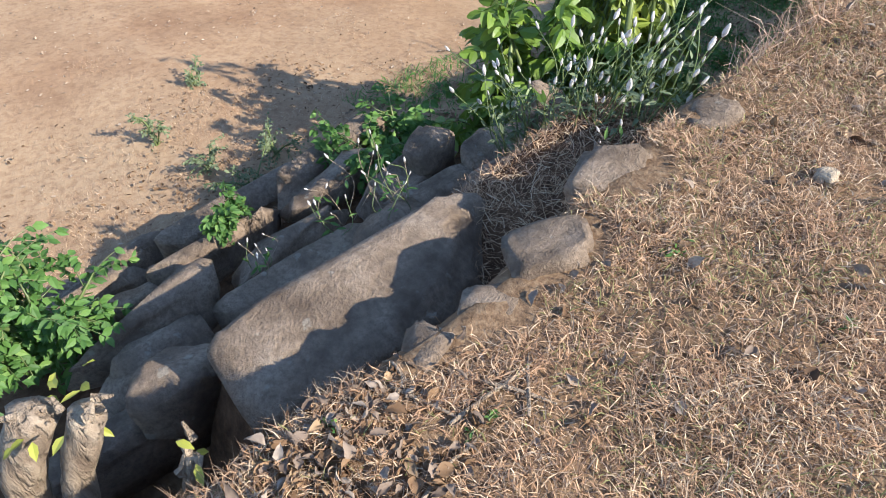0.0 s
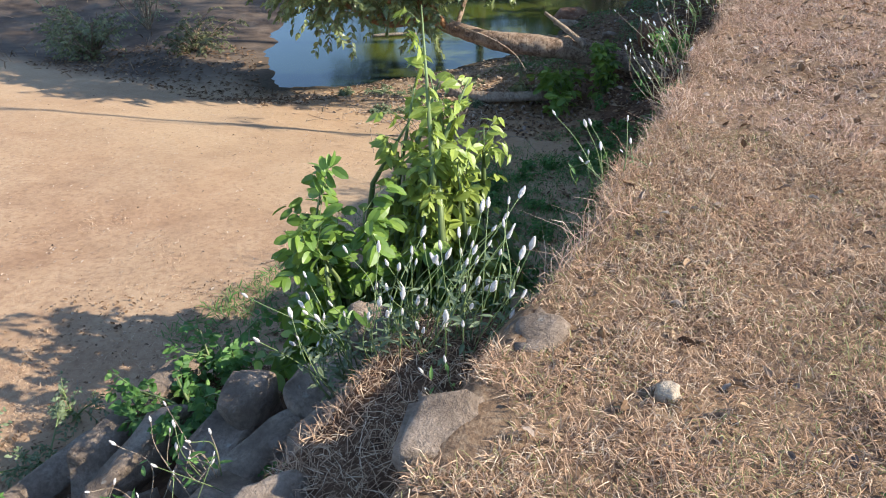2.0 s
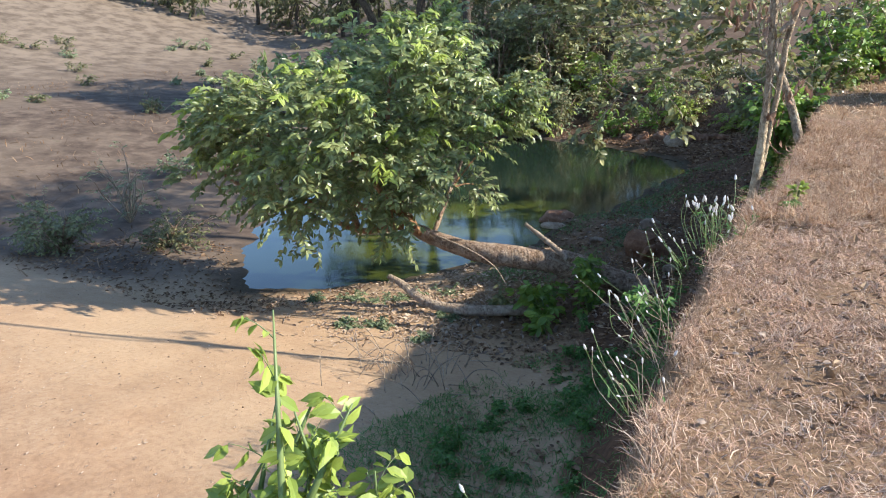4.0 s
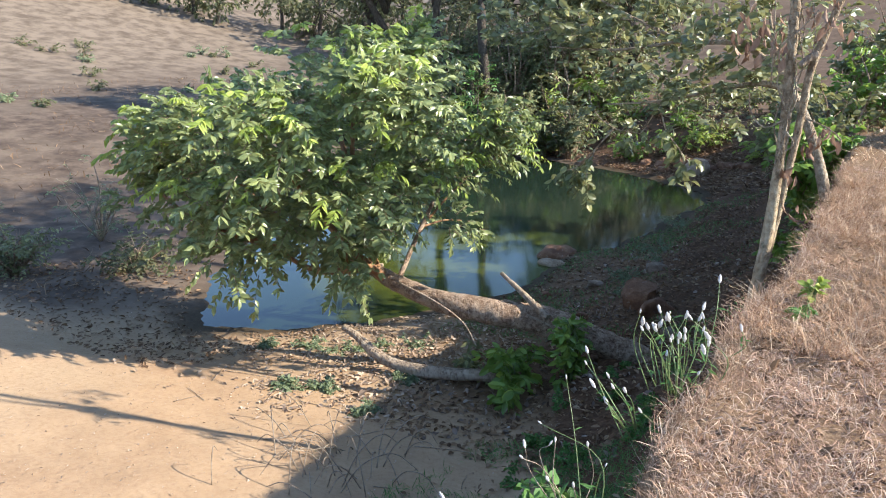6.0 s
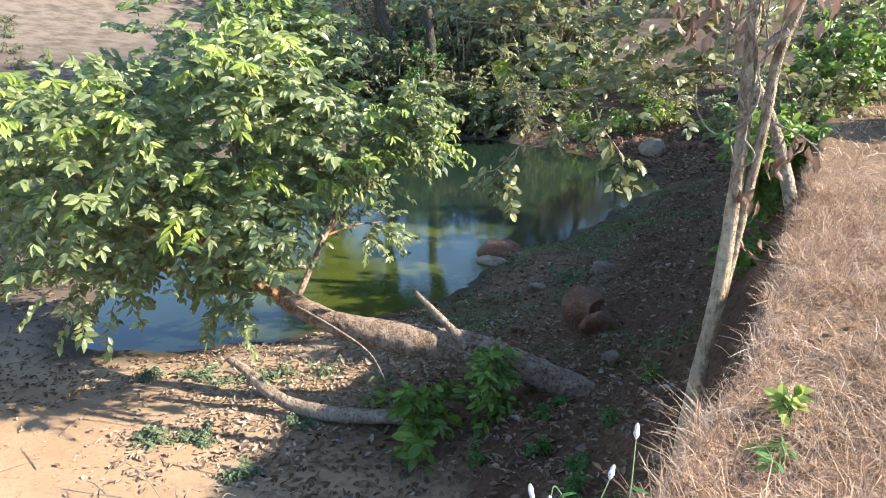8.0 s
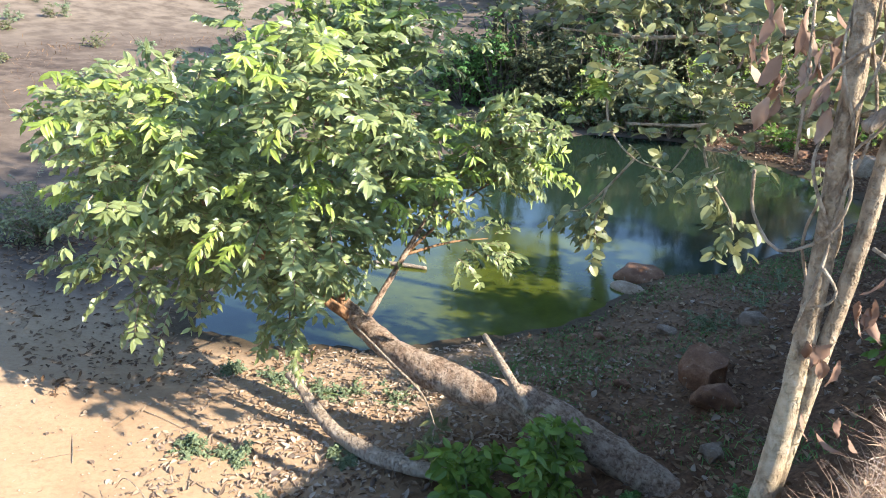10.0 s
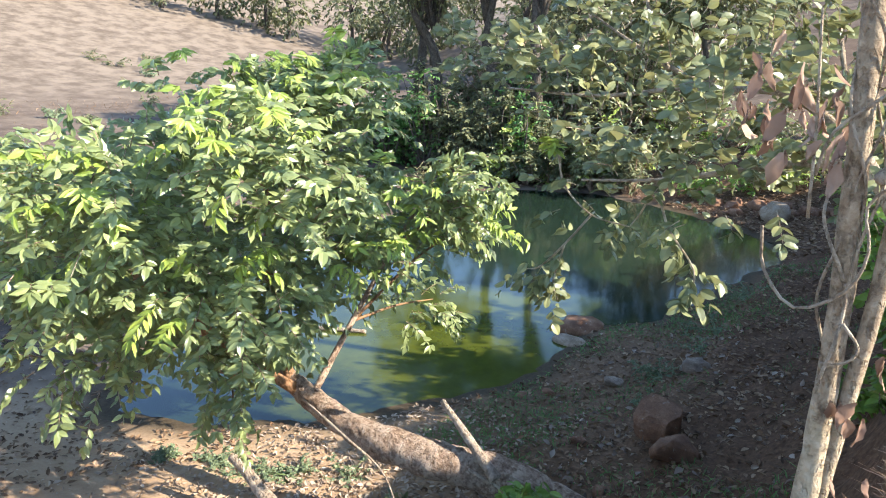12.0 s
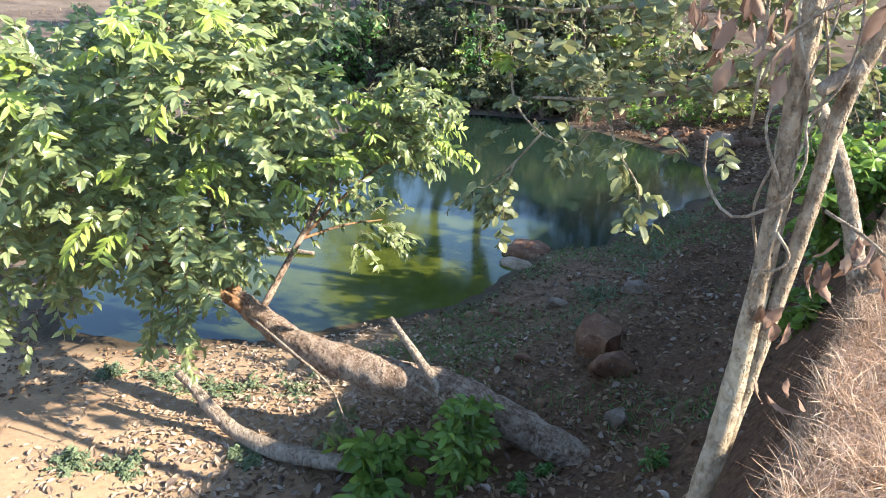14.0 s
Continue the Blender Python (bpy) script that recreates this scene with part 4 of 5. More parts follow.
(v, f), tw = crown_sprays(hs, 0.11, 2, 0.17, 3, 0.11, 0.07, 57, np.array((-2.5, 12, 1.0)), hang=0.4, up=-0.1, face=(0.75, -0.15, 0.4), toss=0.6, oval=True)
part_of("foliage", post_tree, v, f, M_LEAF_B, "oval leaves on drooping twigs")
(v, f), tw = crown_sprays([(-3.38, 12.63, 1.02)], 0.06, 7, 0.1, 3, 0.13, 0.06, 58, np.array((-3.38, 12.63, 0.9)), up=0.5)
part_of("foliage", post_tree, v, f, M_LEAF_YOUNG, "upright bright green sprig")

# ---- dead wood and rocks by the pond ----
fallen = holder("fallen_branch", (-4.5, 11.2, -3.0), "bent bare fallen branch lying on dry leaves", "branch")
BR = [(-6.36, 10.9, -2.46), (-6.12, 10.93, -2.56), (-5.82, 10.97, -2.76), (-5.4, 11.0, -2.87), (-4.8, 11.12, -2.87), (-4.0, 11.5, -2.85)]
tube("limb", fallen, BR, [0.05, 0.06, 0.075, 0.085, 0.09, 0.09], M_DEADWOOD, 12, 0.06, 12, "", 8)
stick_in_pond = tagged(new("floating_stick", mesh_from("floating_stick", *tube_arrays([(-10.9, 15.3, WATER + 0.03), (-10.4, 15.6, WATER + 0.04), (-9.9, 15.9, WATER + 0.03)], [0.04, 0.05, 0.04], 7, 0.05), M_DEADWOOD, True)), "pale stick floating on the green pond", "stick")
rock("rock", (-2.85, 14.5, height(-2.85, 14.5) + 0.08), (0.26, 0.22, 0.2), M_STONE_RED, "rust-brown rock in the shade below the bank", seed=31, boxy=0.34, group="rocks on the slope", turn=(0, 10, 30))
rock("rock", (-3.35, 15.1, height(-3.35, 15.1) + 0.10), (0.34, 0.28, 0.26), M_STONE_RED, "reddish rock in the shade below the bank", seed=32, boxy=0.34, group="rocks on the slope")
rock("rock", (-6.85, 18.9, WATER + 0.03), (0.5, 0.35, 0.2), M_STONE_RED, "red laterite rock on the pond's edge", seed=33, turn=(0, 0, 30))
rock("rock", (-6.62, 18.2, WATER + 0.01), (0.35, 0.2, 0.1), M_STONE_TAN, "flat pale rock at the waterline", seed=34)
rock("rock", (-7.0, 30.9, height(-7.0, 30.9) + 0.2), (0.5, 0.4, 0.42), M_STONE_TAN, "tan boulder on the far shore", seed=35)
rock("pebble", (0.635, 2.3, 0.03), (0.036, 0.032, 0.026), M_STONE_PALE, "pale pebble lying in dry grass", "pebble", seed=36)
for i, (x, y, s) in enumerate(((-3.6, 15.9, 0.16), (-4.2, 14.6, 0.10), (-2.3, 13.4, 0.13), (-3.3, 13.6, 0.09), (-4.9, 16.8, 0.14), (-5.6, 16.0, 0.09), (-3.9, 17.6, 0.18), (-5.9, 15.7, 0.08))):
    rock("rock", (x, y, height(x, y) + s * 0.2), (s * 1.2, s, s * 0.7), M_STONE_RED if i % 2 else M_STONE, "small rough rock among dry leaves", seed=50 + i, group="small rocks", turn=(0, 0, i * 40))
for i in range(14):
    a = random.Random(i)
    x = -9.5 + i * 0.32 + a.uniform(-0.2, 0.2)
    y = 31.2 + a.uniform(-0.2, 1.2)
    rock("rock", (x, y, height(x, y) + 0.08), (a.uniform(0.18, 0.4), a.uniform(0.15, 0.3), a.uniform(0.12, 0.24)), M_STONE_RED, "reddish stone on the far shore", seed=70 + i, group="far shore stones", turn=(0, 0, a.uniform(0, 180)))

# ---- cut stumps by the wall ----


def stump(points, radii, seed, leaves):
    base = points[0]
    thing = holder("stump", base, "cut pale tree stump with ragged top and yellowing sprouts", "stump", "cut stumps")
    tube("stem", thing, points, radii, M_DEADWOOD, 14, 0.09, seed, "", 6)
    g = np.random.default_rng(seed)
    top = np.array(points[-1])
    sp = []
    for k in range(7):
        d = unit(g.normal(size=3) * (1, 1, 0.4) + (0, 0, 0.8))
        p = top + g.normal(size=3) * 0.025
        sp.append(np.array([p, p + d * 0.02, p + d * g.uniform(0.03, 0.055)]))
    v, f = join_arrays([tube_arrays(s, [0.012, 0.009, 0.004], 5, 0.1, k, 3) for k, s in enumerate(sp)])
    part_of("branching", thing, v, f, M_DEADWOOD)
    lp = top + g.normal(size=(leaves, 3)) * (0.06, 0.06, 0.05)
    v, f = leaf_arrays(lp, g.normal(size=(leaves, 3)) * (1, 1, 0.5), (0, 0, 1) + g.normal(size=(leaves, 3)) * 0.3, g.uniform(0.04, 0.065, leaves), g.uniform(0.02, 0.03, leaves))
    part_of("foliage", thing, v, f, M_YELLOW, "yellow-green young leaves")
    return thing


stump([(-0.31, 0.08, -0.5), (-0.27, 0.15, -0.2), (-0.22, 0.26, 0.03)], [0.06, 0.05, 0.052], 5, 9)
stump([(-0.2, 0.18, -0.5), (-0.17, 0.25, -0.2), (-0.13, 0.355, 0.03)], [0.045, 0.038, 0.042], 6, 5)
stump([(0.06, 0.40, -0.4), (0.07, 0.44, -0.2), (0.08, 0.485, -0.06)], [0.026, 0.022, 0.018], 7, 8)

# ---- plants near the wall ----
bush("leafy_shrub", "tall leafy shrub with large bright green leaves below the bank", (-1.16, 3.0, -1.6), 0.5, 1.62, 0.10, 290, M_LEAF_C, pairs=5, seed=3, leaf_wid=0.054, category="shrub", oval=True, low=0.3, hang=0.55)
bush("leafy_shrub", "upright sapling with yellow-green leaves below the bank", (-1.0, 3.7, -1.6), 0.30, 2.4, 0.092, 270, M_LEAF_YOUNG, pairs=4, seed=4, leaf_wid=0.046, low=0.35, category="shrub", hang=0.7)
bush("nettle_clump", "sprawling green weed clump on the sand by the wall", (-1.5, 2.15), 0.36, 0.48, 0.055, 80, M_WEED, pairs=4, seed=5, leaf_wid=0.04, category="weed", group="weeds by the wall")
bush("nettle_clump", "sprawling green weed clump on the sand by the wall", (-1.75, 2.5), 0.36, 0.42, 0.05, 60, M_WEED, pairs=4, seed=6, leaf_wid=0.035, category="weed", group="weeds by the wall")
bush("weed_clump", "bright green bushy weed at the foot of the wall", (-1.5, 0.26, -1.0), 0.44, 0.70, 0.05, 280, M_WEED, pairs=5, seed=7, leaf_wid=0.032, category="weed", group="weeds by the wall")
bush("weed_clump", "small bright green weed between stones", (-1.5, 1.25, -0.9), 0.13, 0.22, 0.04, 60, M_WEED, pairs=4, seed=8, leaf_wid=0.026, category="weed", group="weeds by the wall")
for i, (x, y, r, h, m) in enumerate(((-2.5, 2.0, 0.3, 0.3, M_GREY_WEED), (-3.2, 1.47, 0.16, 0.34, M_GREY_WEED), (-2.7, 1.6, 0.25, 0.28, M_GREY_WEED), (-2.3, 1.7, 0.3, 0.22, M_GREY_WEED), (-2.2, 2.6, 0.3, 0.3, M_GREY_WEED), (-3.8, 2.1, 0.12, 0.26, M_GREY_WEED), (-0.75, 2.0, 0.1, 0.18, M_WEED), (-0.95, 0.95, 0.1, 0.16, M_WEED), (-0.02, 0.98, 0.07, 0.15, M_WEED), (-1.05, 0.6, 0.12, 0.14, M_WEED), (-1.0, 1.1, 0.12, 0.15, M_WEED))):
    bush("weed", "small leafy weed rooted in dusty ground", (x, y), r, h, 0.028, 34, m, pairs=4, seed=20 + i, leaf_wid=0.016, category="weed", group="small weeds")
FLOWERS = [
    ((-0.35, 2.42, -0.45), 32, 0.6, (0.12, 0.1), 0.6, 330, 1, 0.04), ((-0.12, 2.5, -0.35), 26, 0.54, (0.2, 0.2), 0.6, 260, 2, 0.042), ((-0.58, 2.3, -0.55), 20, 0.5, (-0.2, 0), 0.65, 280, 3, 0.034),
    ((-0.72, 1.72, -0.55), 14, 0.28, (-0.1, -0.1), 0.6, 30, 4, 0.024), ((-0.9, 1.5, -0.62), 8, 0.24, (-0.2, 0.0), 0.6, 16, 5, 0.024), ((-0.95, 1.1, -0.65), 6, 0.16, (0, 0), 0.7, 16, 6, 0.02), ((0.08, 2.12, -0.15), 4, 0.18, (-0.1, 0), 0.5, 10, 7, 0.02),
    ((-0.02, 3.55, -0.12), 10, 0.36, (-0.25, 0), 0.6, 20, 8, 0.03), ((-0.14, 4.75, -0.1), 17, 0.32, (-0.45, 0.1), 0.7, 14, 9, 0.024), ((-0.24, 5.35, -0.1), 18, 0.34, (-0.4, 0), 0.75, 12, 10, 0.024), ((-0.40, 6.1, -0.15), 10, 0.34, (-0.3, 0.1), 0.6, 18, 11, 0.026),
    ((-0.42, 7.15, -0.1), 24, 0.40, (-0.05, 0.05), 0.5, 70, 12, 0.042), ((-0.48, 6.8, -0.15), 8, 0.32, (-0.4, 0), 0.6, 20, 13, 0.036), ((-0.40, 7.5, -0.02), 8, 0.34, (0, 0), 0.45, 25, 14, 0.04),
]
for at_, n_, tall_, lean_, spr_, leafy_, seed_, head_ in FLOWERS:
    flower_plant(at_, "wiry green weed with white flower spikes on the bank's edge", n_, tall_, lean_, spr_, leafy_, seed_, head_)
bush("weed", "low broad-leaved weed under the bank's edge", (-0.5, 6.2, -0.2), 0.13, 0.18, 0.06, 20, M_WEED, pairs=3, seed=41, leaf_wid=0.045, category="weed", group="edge weeds")
bush("seedling", "small green seedling in dry grass", (-0.05, 8.6), 0.05, 0.24, 0.07, 6, M_LEAF_YOUNG, pairs=3, seed=42, leaf_wid=0.04, category="seedling", group="bank seedlings")
bush("seedling", "small green seedling in dry grass", (-0.02, 8.25), 0.08, 0.18, 0.06, 6, M_WEED, pairs=2, seed=43, leaf_wid=0.04, category="seedling", group="bank seedlings")
for i, (x, y) in enumerate(((0.75, 1.35), (0.52, 1.0), (0.5, 1.75), (0.95, 0.95), (0.72, 0.75), (1.1, 1.3), (0.3, 0.75), (0.95, 1.8), (1.2, 2.2))):
    bush("weed", "tiny green sprout in dry grass", (x, y), 0.03, 0.06, 0.018, 6, M_WEED, pairs=2, seed=200 + i, leaf_wid=0.01, category="weed", group="sprouts in the grass")

# ---- plants by the log and the pond ----
bush("seedling", "broad-leaved green seedling in front of the log", (-3.62, 11.3), 0.5, 0.8, 0.17, 44, M_LEAF_C, pairs=4, seed=51, leaf_wid=0.085, oval=True, category="seedling", group="seedlings by the log")
bush("seedling", "leafy green sapling beside the log", (-3.12, 11.9), 0.36, 1.3, 0.12, 70, M_LEAF_C, pairs=4, seed=52, leaf_wid=0.062, oval=True, category="seedling", group="seedlings by the log")
bush("seedling", "dusty green seedling in front of the log", (-4.45, 11.55), 0.4, 0.55, 0.13, 22, M_LEAF_B, pairs=4, seed=53, leaf_wid=0.07, category="seedling", group="seedlings by the log")
for i, (x, y, r) in enumerate(((-7.6, 11.3, 0.35), (-7.0, 11.5, 0.4), (-6.5, 11.8, 0.4), (-6.0, 12.2, 0.35), (-5.9, 9.9, 0.25), (-6.2, 9.6, 0.2), (-4.9, 9.7, 0.16), (-5.2, 10.9, 0.2), (-8.2, 10.9, 0.2), (-4.4, 17.4, 0.6), (-4.2, 18.6, 0.8), (-4.6, 20.2, 0.8), (-3.9, 16.2, 0.4), (-4.6, 22, 0.8))):
    bush("creeping_weed", "low grey-green weed spreading on the shore", (x, y), r * 1.25, 0.15 + 0.1 * (r > 0.5), 0.045, 110, M_GREY_WEED, pairs=4, seed=220 + i, leaf_wid=0.025, category="weed", group="shore weeds")
bramble = holder("dry_bramble", (-4.0, 8.3, height(-4.0, 8.3)), "tangle of pale dry stems at the foot of the bank", "dry brush")
br = random.Random(12)
for i in range(44):
    x, y = br.gauss(-4.0, 0.38), br.gauss(8.3, 0.55)
    a, ln, z = br.uniform(0, 6.28), br.uniform(0.3, 0.75), height(x, y)
    c, s, up = math.cos(a) * ln, math.sin(a) * ln, br.uniform(0.1, 0.45)
    tube("dry_stem", bramble, [(x, y, z - 0.02), (x + c * 0.3, y + s * 0.3, z + up * 0.7), (x + c * 0.7, y + s * 0.7, z + up), (x + c, y + s, z + up * 0.6)], [0.007, 0.006, 0.005, 0.003], M_DEADWOOD, 5, 0.05, i, "", 4)
bush("shrub", "bushy green shrub on the sunlit sand", (-15.6, 10.2), 1.3, 1.5, 0.10, 240, M_LEAF_B, M_BARK_BROWN, pairs=5, seed=62, leaf_wid=0.05, category="shrub", group="shrubs across the sand")
bush("shrub", "grey-green shrub in the shade past the pond", (-14.2, 12.2), 1.6, 1.1, 0.10, 170, M_LEAF_D, M_BARK_BROWN, pairs=5, seed=63, leaf_wid=0.05, category="shrub", group="shrubs across the sand")
bush("shrub", "sparse dry shrub with pale twigs on the sand", (-17.2, 13.0), 1.2, 2.6, 0.09, 110, M_GREY_WEED, M_DEADWOOD, pairs=4, seed=64, leaf_wid=0.03, category="shrub", group="shrubs across the sand")
for i in range(70):
    a = random.Random(i + 300)
    x, y = -19 - 40 * a.random() ** 1.3, a.uniform(4, 52)
    bush("shrub", "small dusty shrub on the bare slope", (x, y), a.uniform(0.5, 1.3), a.uniform(0.5, 1.4), 0.13, 46, M_LEAF_D if a.random() < 0.6 else M_GREY_WEED, M_BARK_BROWN, pairs=4, seed=320 + i, leaf_wid=0.07, category="shrub", group="scattered shrubs")

fw = random.Random(31)
for i in range(46):
    y = fw.uniform(3.2, 12.5)
    x = float(edge_x(np.array([y]))[0]) - fw.uniform(0.9, 2.5)
    bush("shade_weed", "dark green weed on the shaded earth face", (x, y), fw.uniform(0.1, 0.22), fw.uniform(0.12, 0.3), 0.045, 30, M_WEED, pairs=4, seed=800 + i, leaf_wid=0.028, category="weed", group="weeds on the earth face")

# ---- thicket and trees behind the pond ----
for i in range(64):
    a = random.Random(i + 500)
    x = -27 + 28 * (i / 63) + a.uniform(-0.8, 0.8)
    y = 32.4 + a.uniform(0, 6.5) - (1.2 if x < -17 else 0)
    bush("thicket_shrub", "dense shrub on the bank behind the pond", (x, y), a.uniform(1.0, 1.9), a.uniform(1.6, 3.3) * (0.6 if x < -19 or x > -12.5 else 1.0), 0.18, 96 if x < -12.5 else 60, a.choice([M_LEAF_D, M_LEAF_B, M_LEAF_C, M_LEAF_B, M_GREY_WEED, M_LEAF_YOUNG]), M_BARK_BROWN, pairs=5, seed=520 + i, leaf_wid=0.09, category="shrub", group="thicket behind the pond")
for i in range(26):
    a = random.Random(i + 950)
    x = -26 + 13 * (i / 25) + a.uniform(-0.6, 0.6)
    bush("thicket_shrub", "tall leafy shrub in front of the dark trunks", (x, 32.0 + a.uniform(0, 0.8) - (0.8 if x < -17 else 0)), a.uniform(0.9, 1.5), a.uniform(2.0, 3.6), 0.19, 120, a.choice([M_LEAF_D, M_LEAF_B, M_LEAF_B, M_LEAF_YOUNG]), M_BARK_BROWN, pairs=5, seed=960 + i, leaf_wid=0.10, category="shrub", group="thicket behind the pond", low=0.25)
for i in range(22):
    a = random.Random(i + 1300)
    x = -25 + 7.5 * (i / 21) + a.uniform(-0.8, 0.8)
    bush("thicket_shrub", "dark leafy shrub at the pond's far corner", (x, 28.5 + 0.35 * (x + 25) + a.uniform(0, 3.5)), a.uniform(1.2, 2.0), a.uniform(3.2, 5.8), 0.2, 190, a.choice([M_LEAF_D, M_LEAF_D, M_WEED]), M_BARK_DARK, pairs=5, seed=1310 + i, leaf_wid=0.1, category="shrub", group="thicket behind the pond")
for i in range(34):
    a = random.Random(i + 1200)
    x = -25 + 12 * (i / 33) + a.uniform(-0.8, 0.8)
    bush("thicket_shrub", "tall dark bushy growth on the slope behind the pond", (x, 35.5 + a.uniform(0, 6)), a.uniform(1.6, 2.5), a.uniform(4.0, 7.0), 0.24, 170, a.choice([M_LEAF_D, M_LEAF_B, M_LEAF_B]), M_BARK_BROWN, pairs=5, seed=1210 + i, leaf_wid=0.12, category="shrub", group="thicket behind the pond")
for i, (x, y, t, r, ln, cz) in enumerate(((-18.2, 32.8, 14, 2.4, (0.9, 0), 0.82), (-20.2, 33.3, 14, 2.6, (-0.9, 0), 0.82), (-23.5, 32.2, 13, 2.8, (0.2, 0), 0.78), (-27, 35, 12, 3.0, (0, 0), 0.75))):
    far_tree((x, y), "dark-trunked tree behind the pond", t, r, i, 0.3, 0.24, 30, ln, M_LEAF_D, cz, 30)
for i, (x, y, t, r, cz) in enumerate(((-12.6, 38.2, 13, 3.0, 0.62), (-15.6, 39.5, 14, 3.3, 0.6))):
    far_tree((x, y), "tall leafy tree on the slope behind the pond", t, r, i + 40, 0.26, 0.26, 40, (0, 0), M_LEAF_D, cz, 38)
for i, (x, y, t, r, cz) in enumerate(((1.2, 16.8, 10.5, 1.9, 0.80), (2.2, 20.4, 14, 3.2, 0.74), (2.8, 25.5, 13.5, 3.4, 0.74))):
    far_tree((x, y), "leafy tree standing on the bank", t, r, i + 20, 0.13, 0.2, 34, (-0.4, 0), M_LEAF_B, cz, 40, group="trees on the bank")
for i, (x, y, r, h) in enumerate(((1.0, 16.6, 0.8, 1.1), (0.2, 19.6, 1.1, 2.2), (-0.6, 21.2, 1.2, 2.4), (0.6, 22.5, 1.3, 2.8), (-1.0, 24.5, 1.3, 2.6), (0.4, 27.0, 1.2, 1.6), (0.2, 29.5, 1.2, 1.4))):
    bush("bank_shrub", "green broad-leaved shrub on the bank", (x, y), r, h, 0.16, 130, M_LEAF_C if i in (0, 1, 3) else M_LEAF_B, M_BARK_BROWN, pairs=5, seed=600 + i, leaf_wid=0.09, category="shrub", group="shrubs on the bank")
for i, (x, y, z, r, h) in enumerate(((-1.15, 15.6, -0.7, 0.8, 1.5), (-0.95, 17.0, -0.6, 1.0, 1.8), (-0.5, 18.6, -0.2, 1.0, 1.9), (-1.6, 18.2, -1.0, 1.0, 1.8))):
    bush("crest_shrub", "broad-leaved green shrub growing over the bank's crest", (x, y, z), r, h, 0.13, 150, M_LEAF_B if i % 2 else M_LEAF_C, M_BARK_BROWN, pairs=4, seed=660 + i, leaf_wid=0.078, category="shrub", group="shrubs over the crest", oval=True)
for i, (x, y) in enumerate(((-0.95, 14.6), (-0.95, 16.2), (-1.1, 17.8), (-1.3, 19.6))):
    bush("edge_shrub", "low green shrub hanging on the bank's edge", (x, y, height(x, y) - 0.1), 0.5, 0.45, 0.12, 60, M_LEAF_C, M_BARK_BROWN, pairs=4, seed=640 + i, leaf_wid=0.075, category="shrub", group="low shrubs on the bank's edge")
for i in range(22):
    a = random.Random(i + 700)
    x = -90 + i * 3.6
    far_tree((x if i < 15 else x - 2, 58 + a.uniform(-6, 10) if i > 8 else 62 - (8 - i) * 5 + a.uniform(-4, 4)), "distant scrub tree on the skyline", a.uniform(6, 9), a.uniform(2.6, 3.8), i + 60, 0.2, 0.42, 16, (0, 0), M_LEAF_D, 0.5, 14, "distant trees")

# ---- dry grass, litter ----


def scatter(count, x0, x1, y0, y1, keep, seed):
    g = np.random.default_rng(seed)
    x, y = g.uniform(x0, x1, count), g.uniform(y0, y1, count)
    ok = keep(x, y, g)
    return x[ok], y[ok], g


def straw_mesh(name, count, box, keep, seed, length, width, rise, label, material, tuft=0.0, low=0.3):
    """Bent blades of grass; tuft is the scale at which they gather in uneven clumps."""
    x, y, g = scatter(count, *box, keep, seed)
    if tuft:
        thick = np.clip(0.5 + 0.75 * fbm(x, y, tuft, seed) + 0.3 * fbm(x, y, tuft * 0.23, seed + 2), low, 1)
        ok = g.random(len(x)) < thick
        x, y, thick = x[ok], y[ok], thick[ok]
    else:
        thick = 0.7
    n = len(x)
    z = heights(x, y)
    a = g.uniform(0, 2 * np.pi, n)
    ln = g.uniform(*length, n) * (0.55 + 0.6 * thick)
    up = np.abs(g.normal(size=n)) * rise
    d = np.column_stack([np.cos(a), np.sin(a), up])
    d = unit(d)
    side = np.column_stack([-np.sin(a), np.cos(a), g.normal(size=n) * 0.5])
    p0 = np.column_stack([x, y, z + g.uniform(0, 0.012, n)])
    bend = np.column_stack([g.normal(size=n) * 0.3, g.normal(size=n) * 0.3, -0.3 * up]) * ln[:, None]
    p1, p2 = p0 + d * (ln * 0.5)[:, None] + (0, 0, 0.004), p0 + d * ln[:, None] + bend * 0.6
    w = (side * (g.uniform(*width, n) / 2)[:, None])
    v = np.stack([p0 - w, p0 + w, p1 - w * 0.9, p1 + w * 0.9, p2], 1).reshape(-1, 3)
    f = (np.array([(0, 1, 3), (0, 3, 2), (2, 3, 4)])[None] + (np.arange(n) * 5)[:, None, None]).reshape(-1, 3)
    return tagged(new(name, mesh_from(name, v, f, material)), label, "dry grass", kind="stuff")


def on_bank(x, y, g):
    return edge_x(y) - x < g.uniform(-0.02, 0.06, len(x))


def on_bank_clear(x, y, g):
    ok = on_bank(x, y, g)
    for (sx, sy, sz), (hx, hy, hz), t_, b_ in STONES[:5]:
        ok &= np.hypot((x - sx) / hx, (y - sy) / hy) > g.uniform(1.0, 1.25, len(x))
    return ok


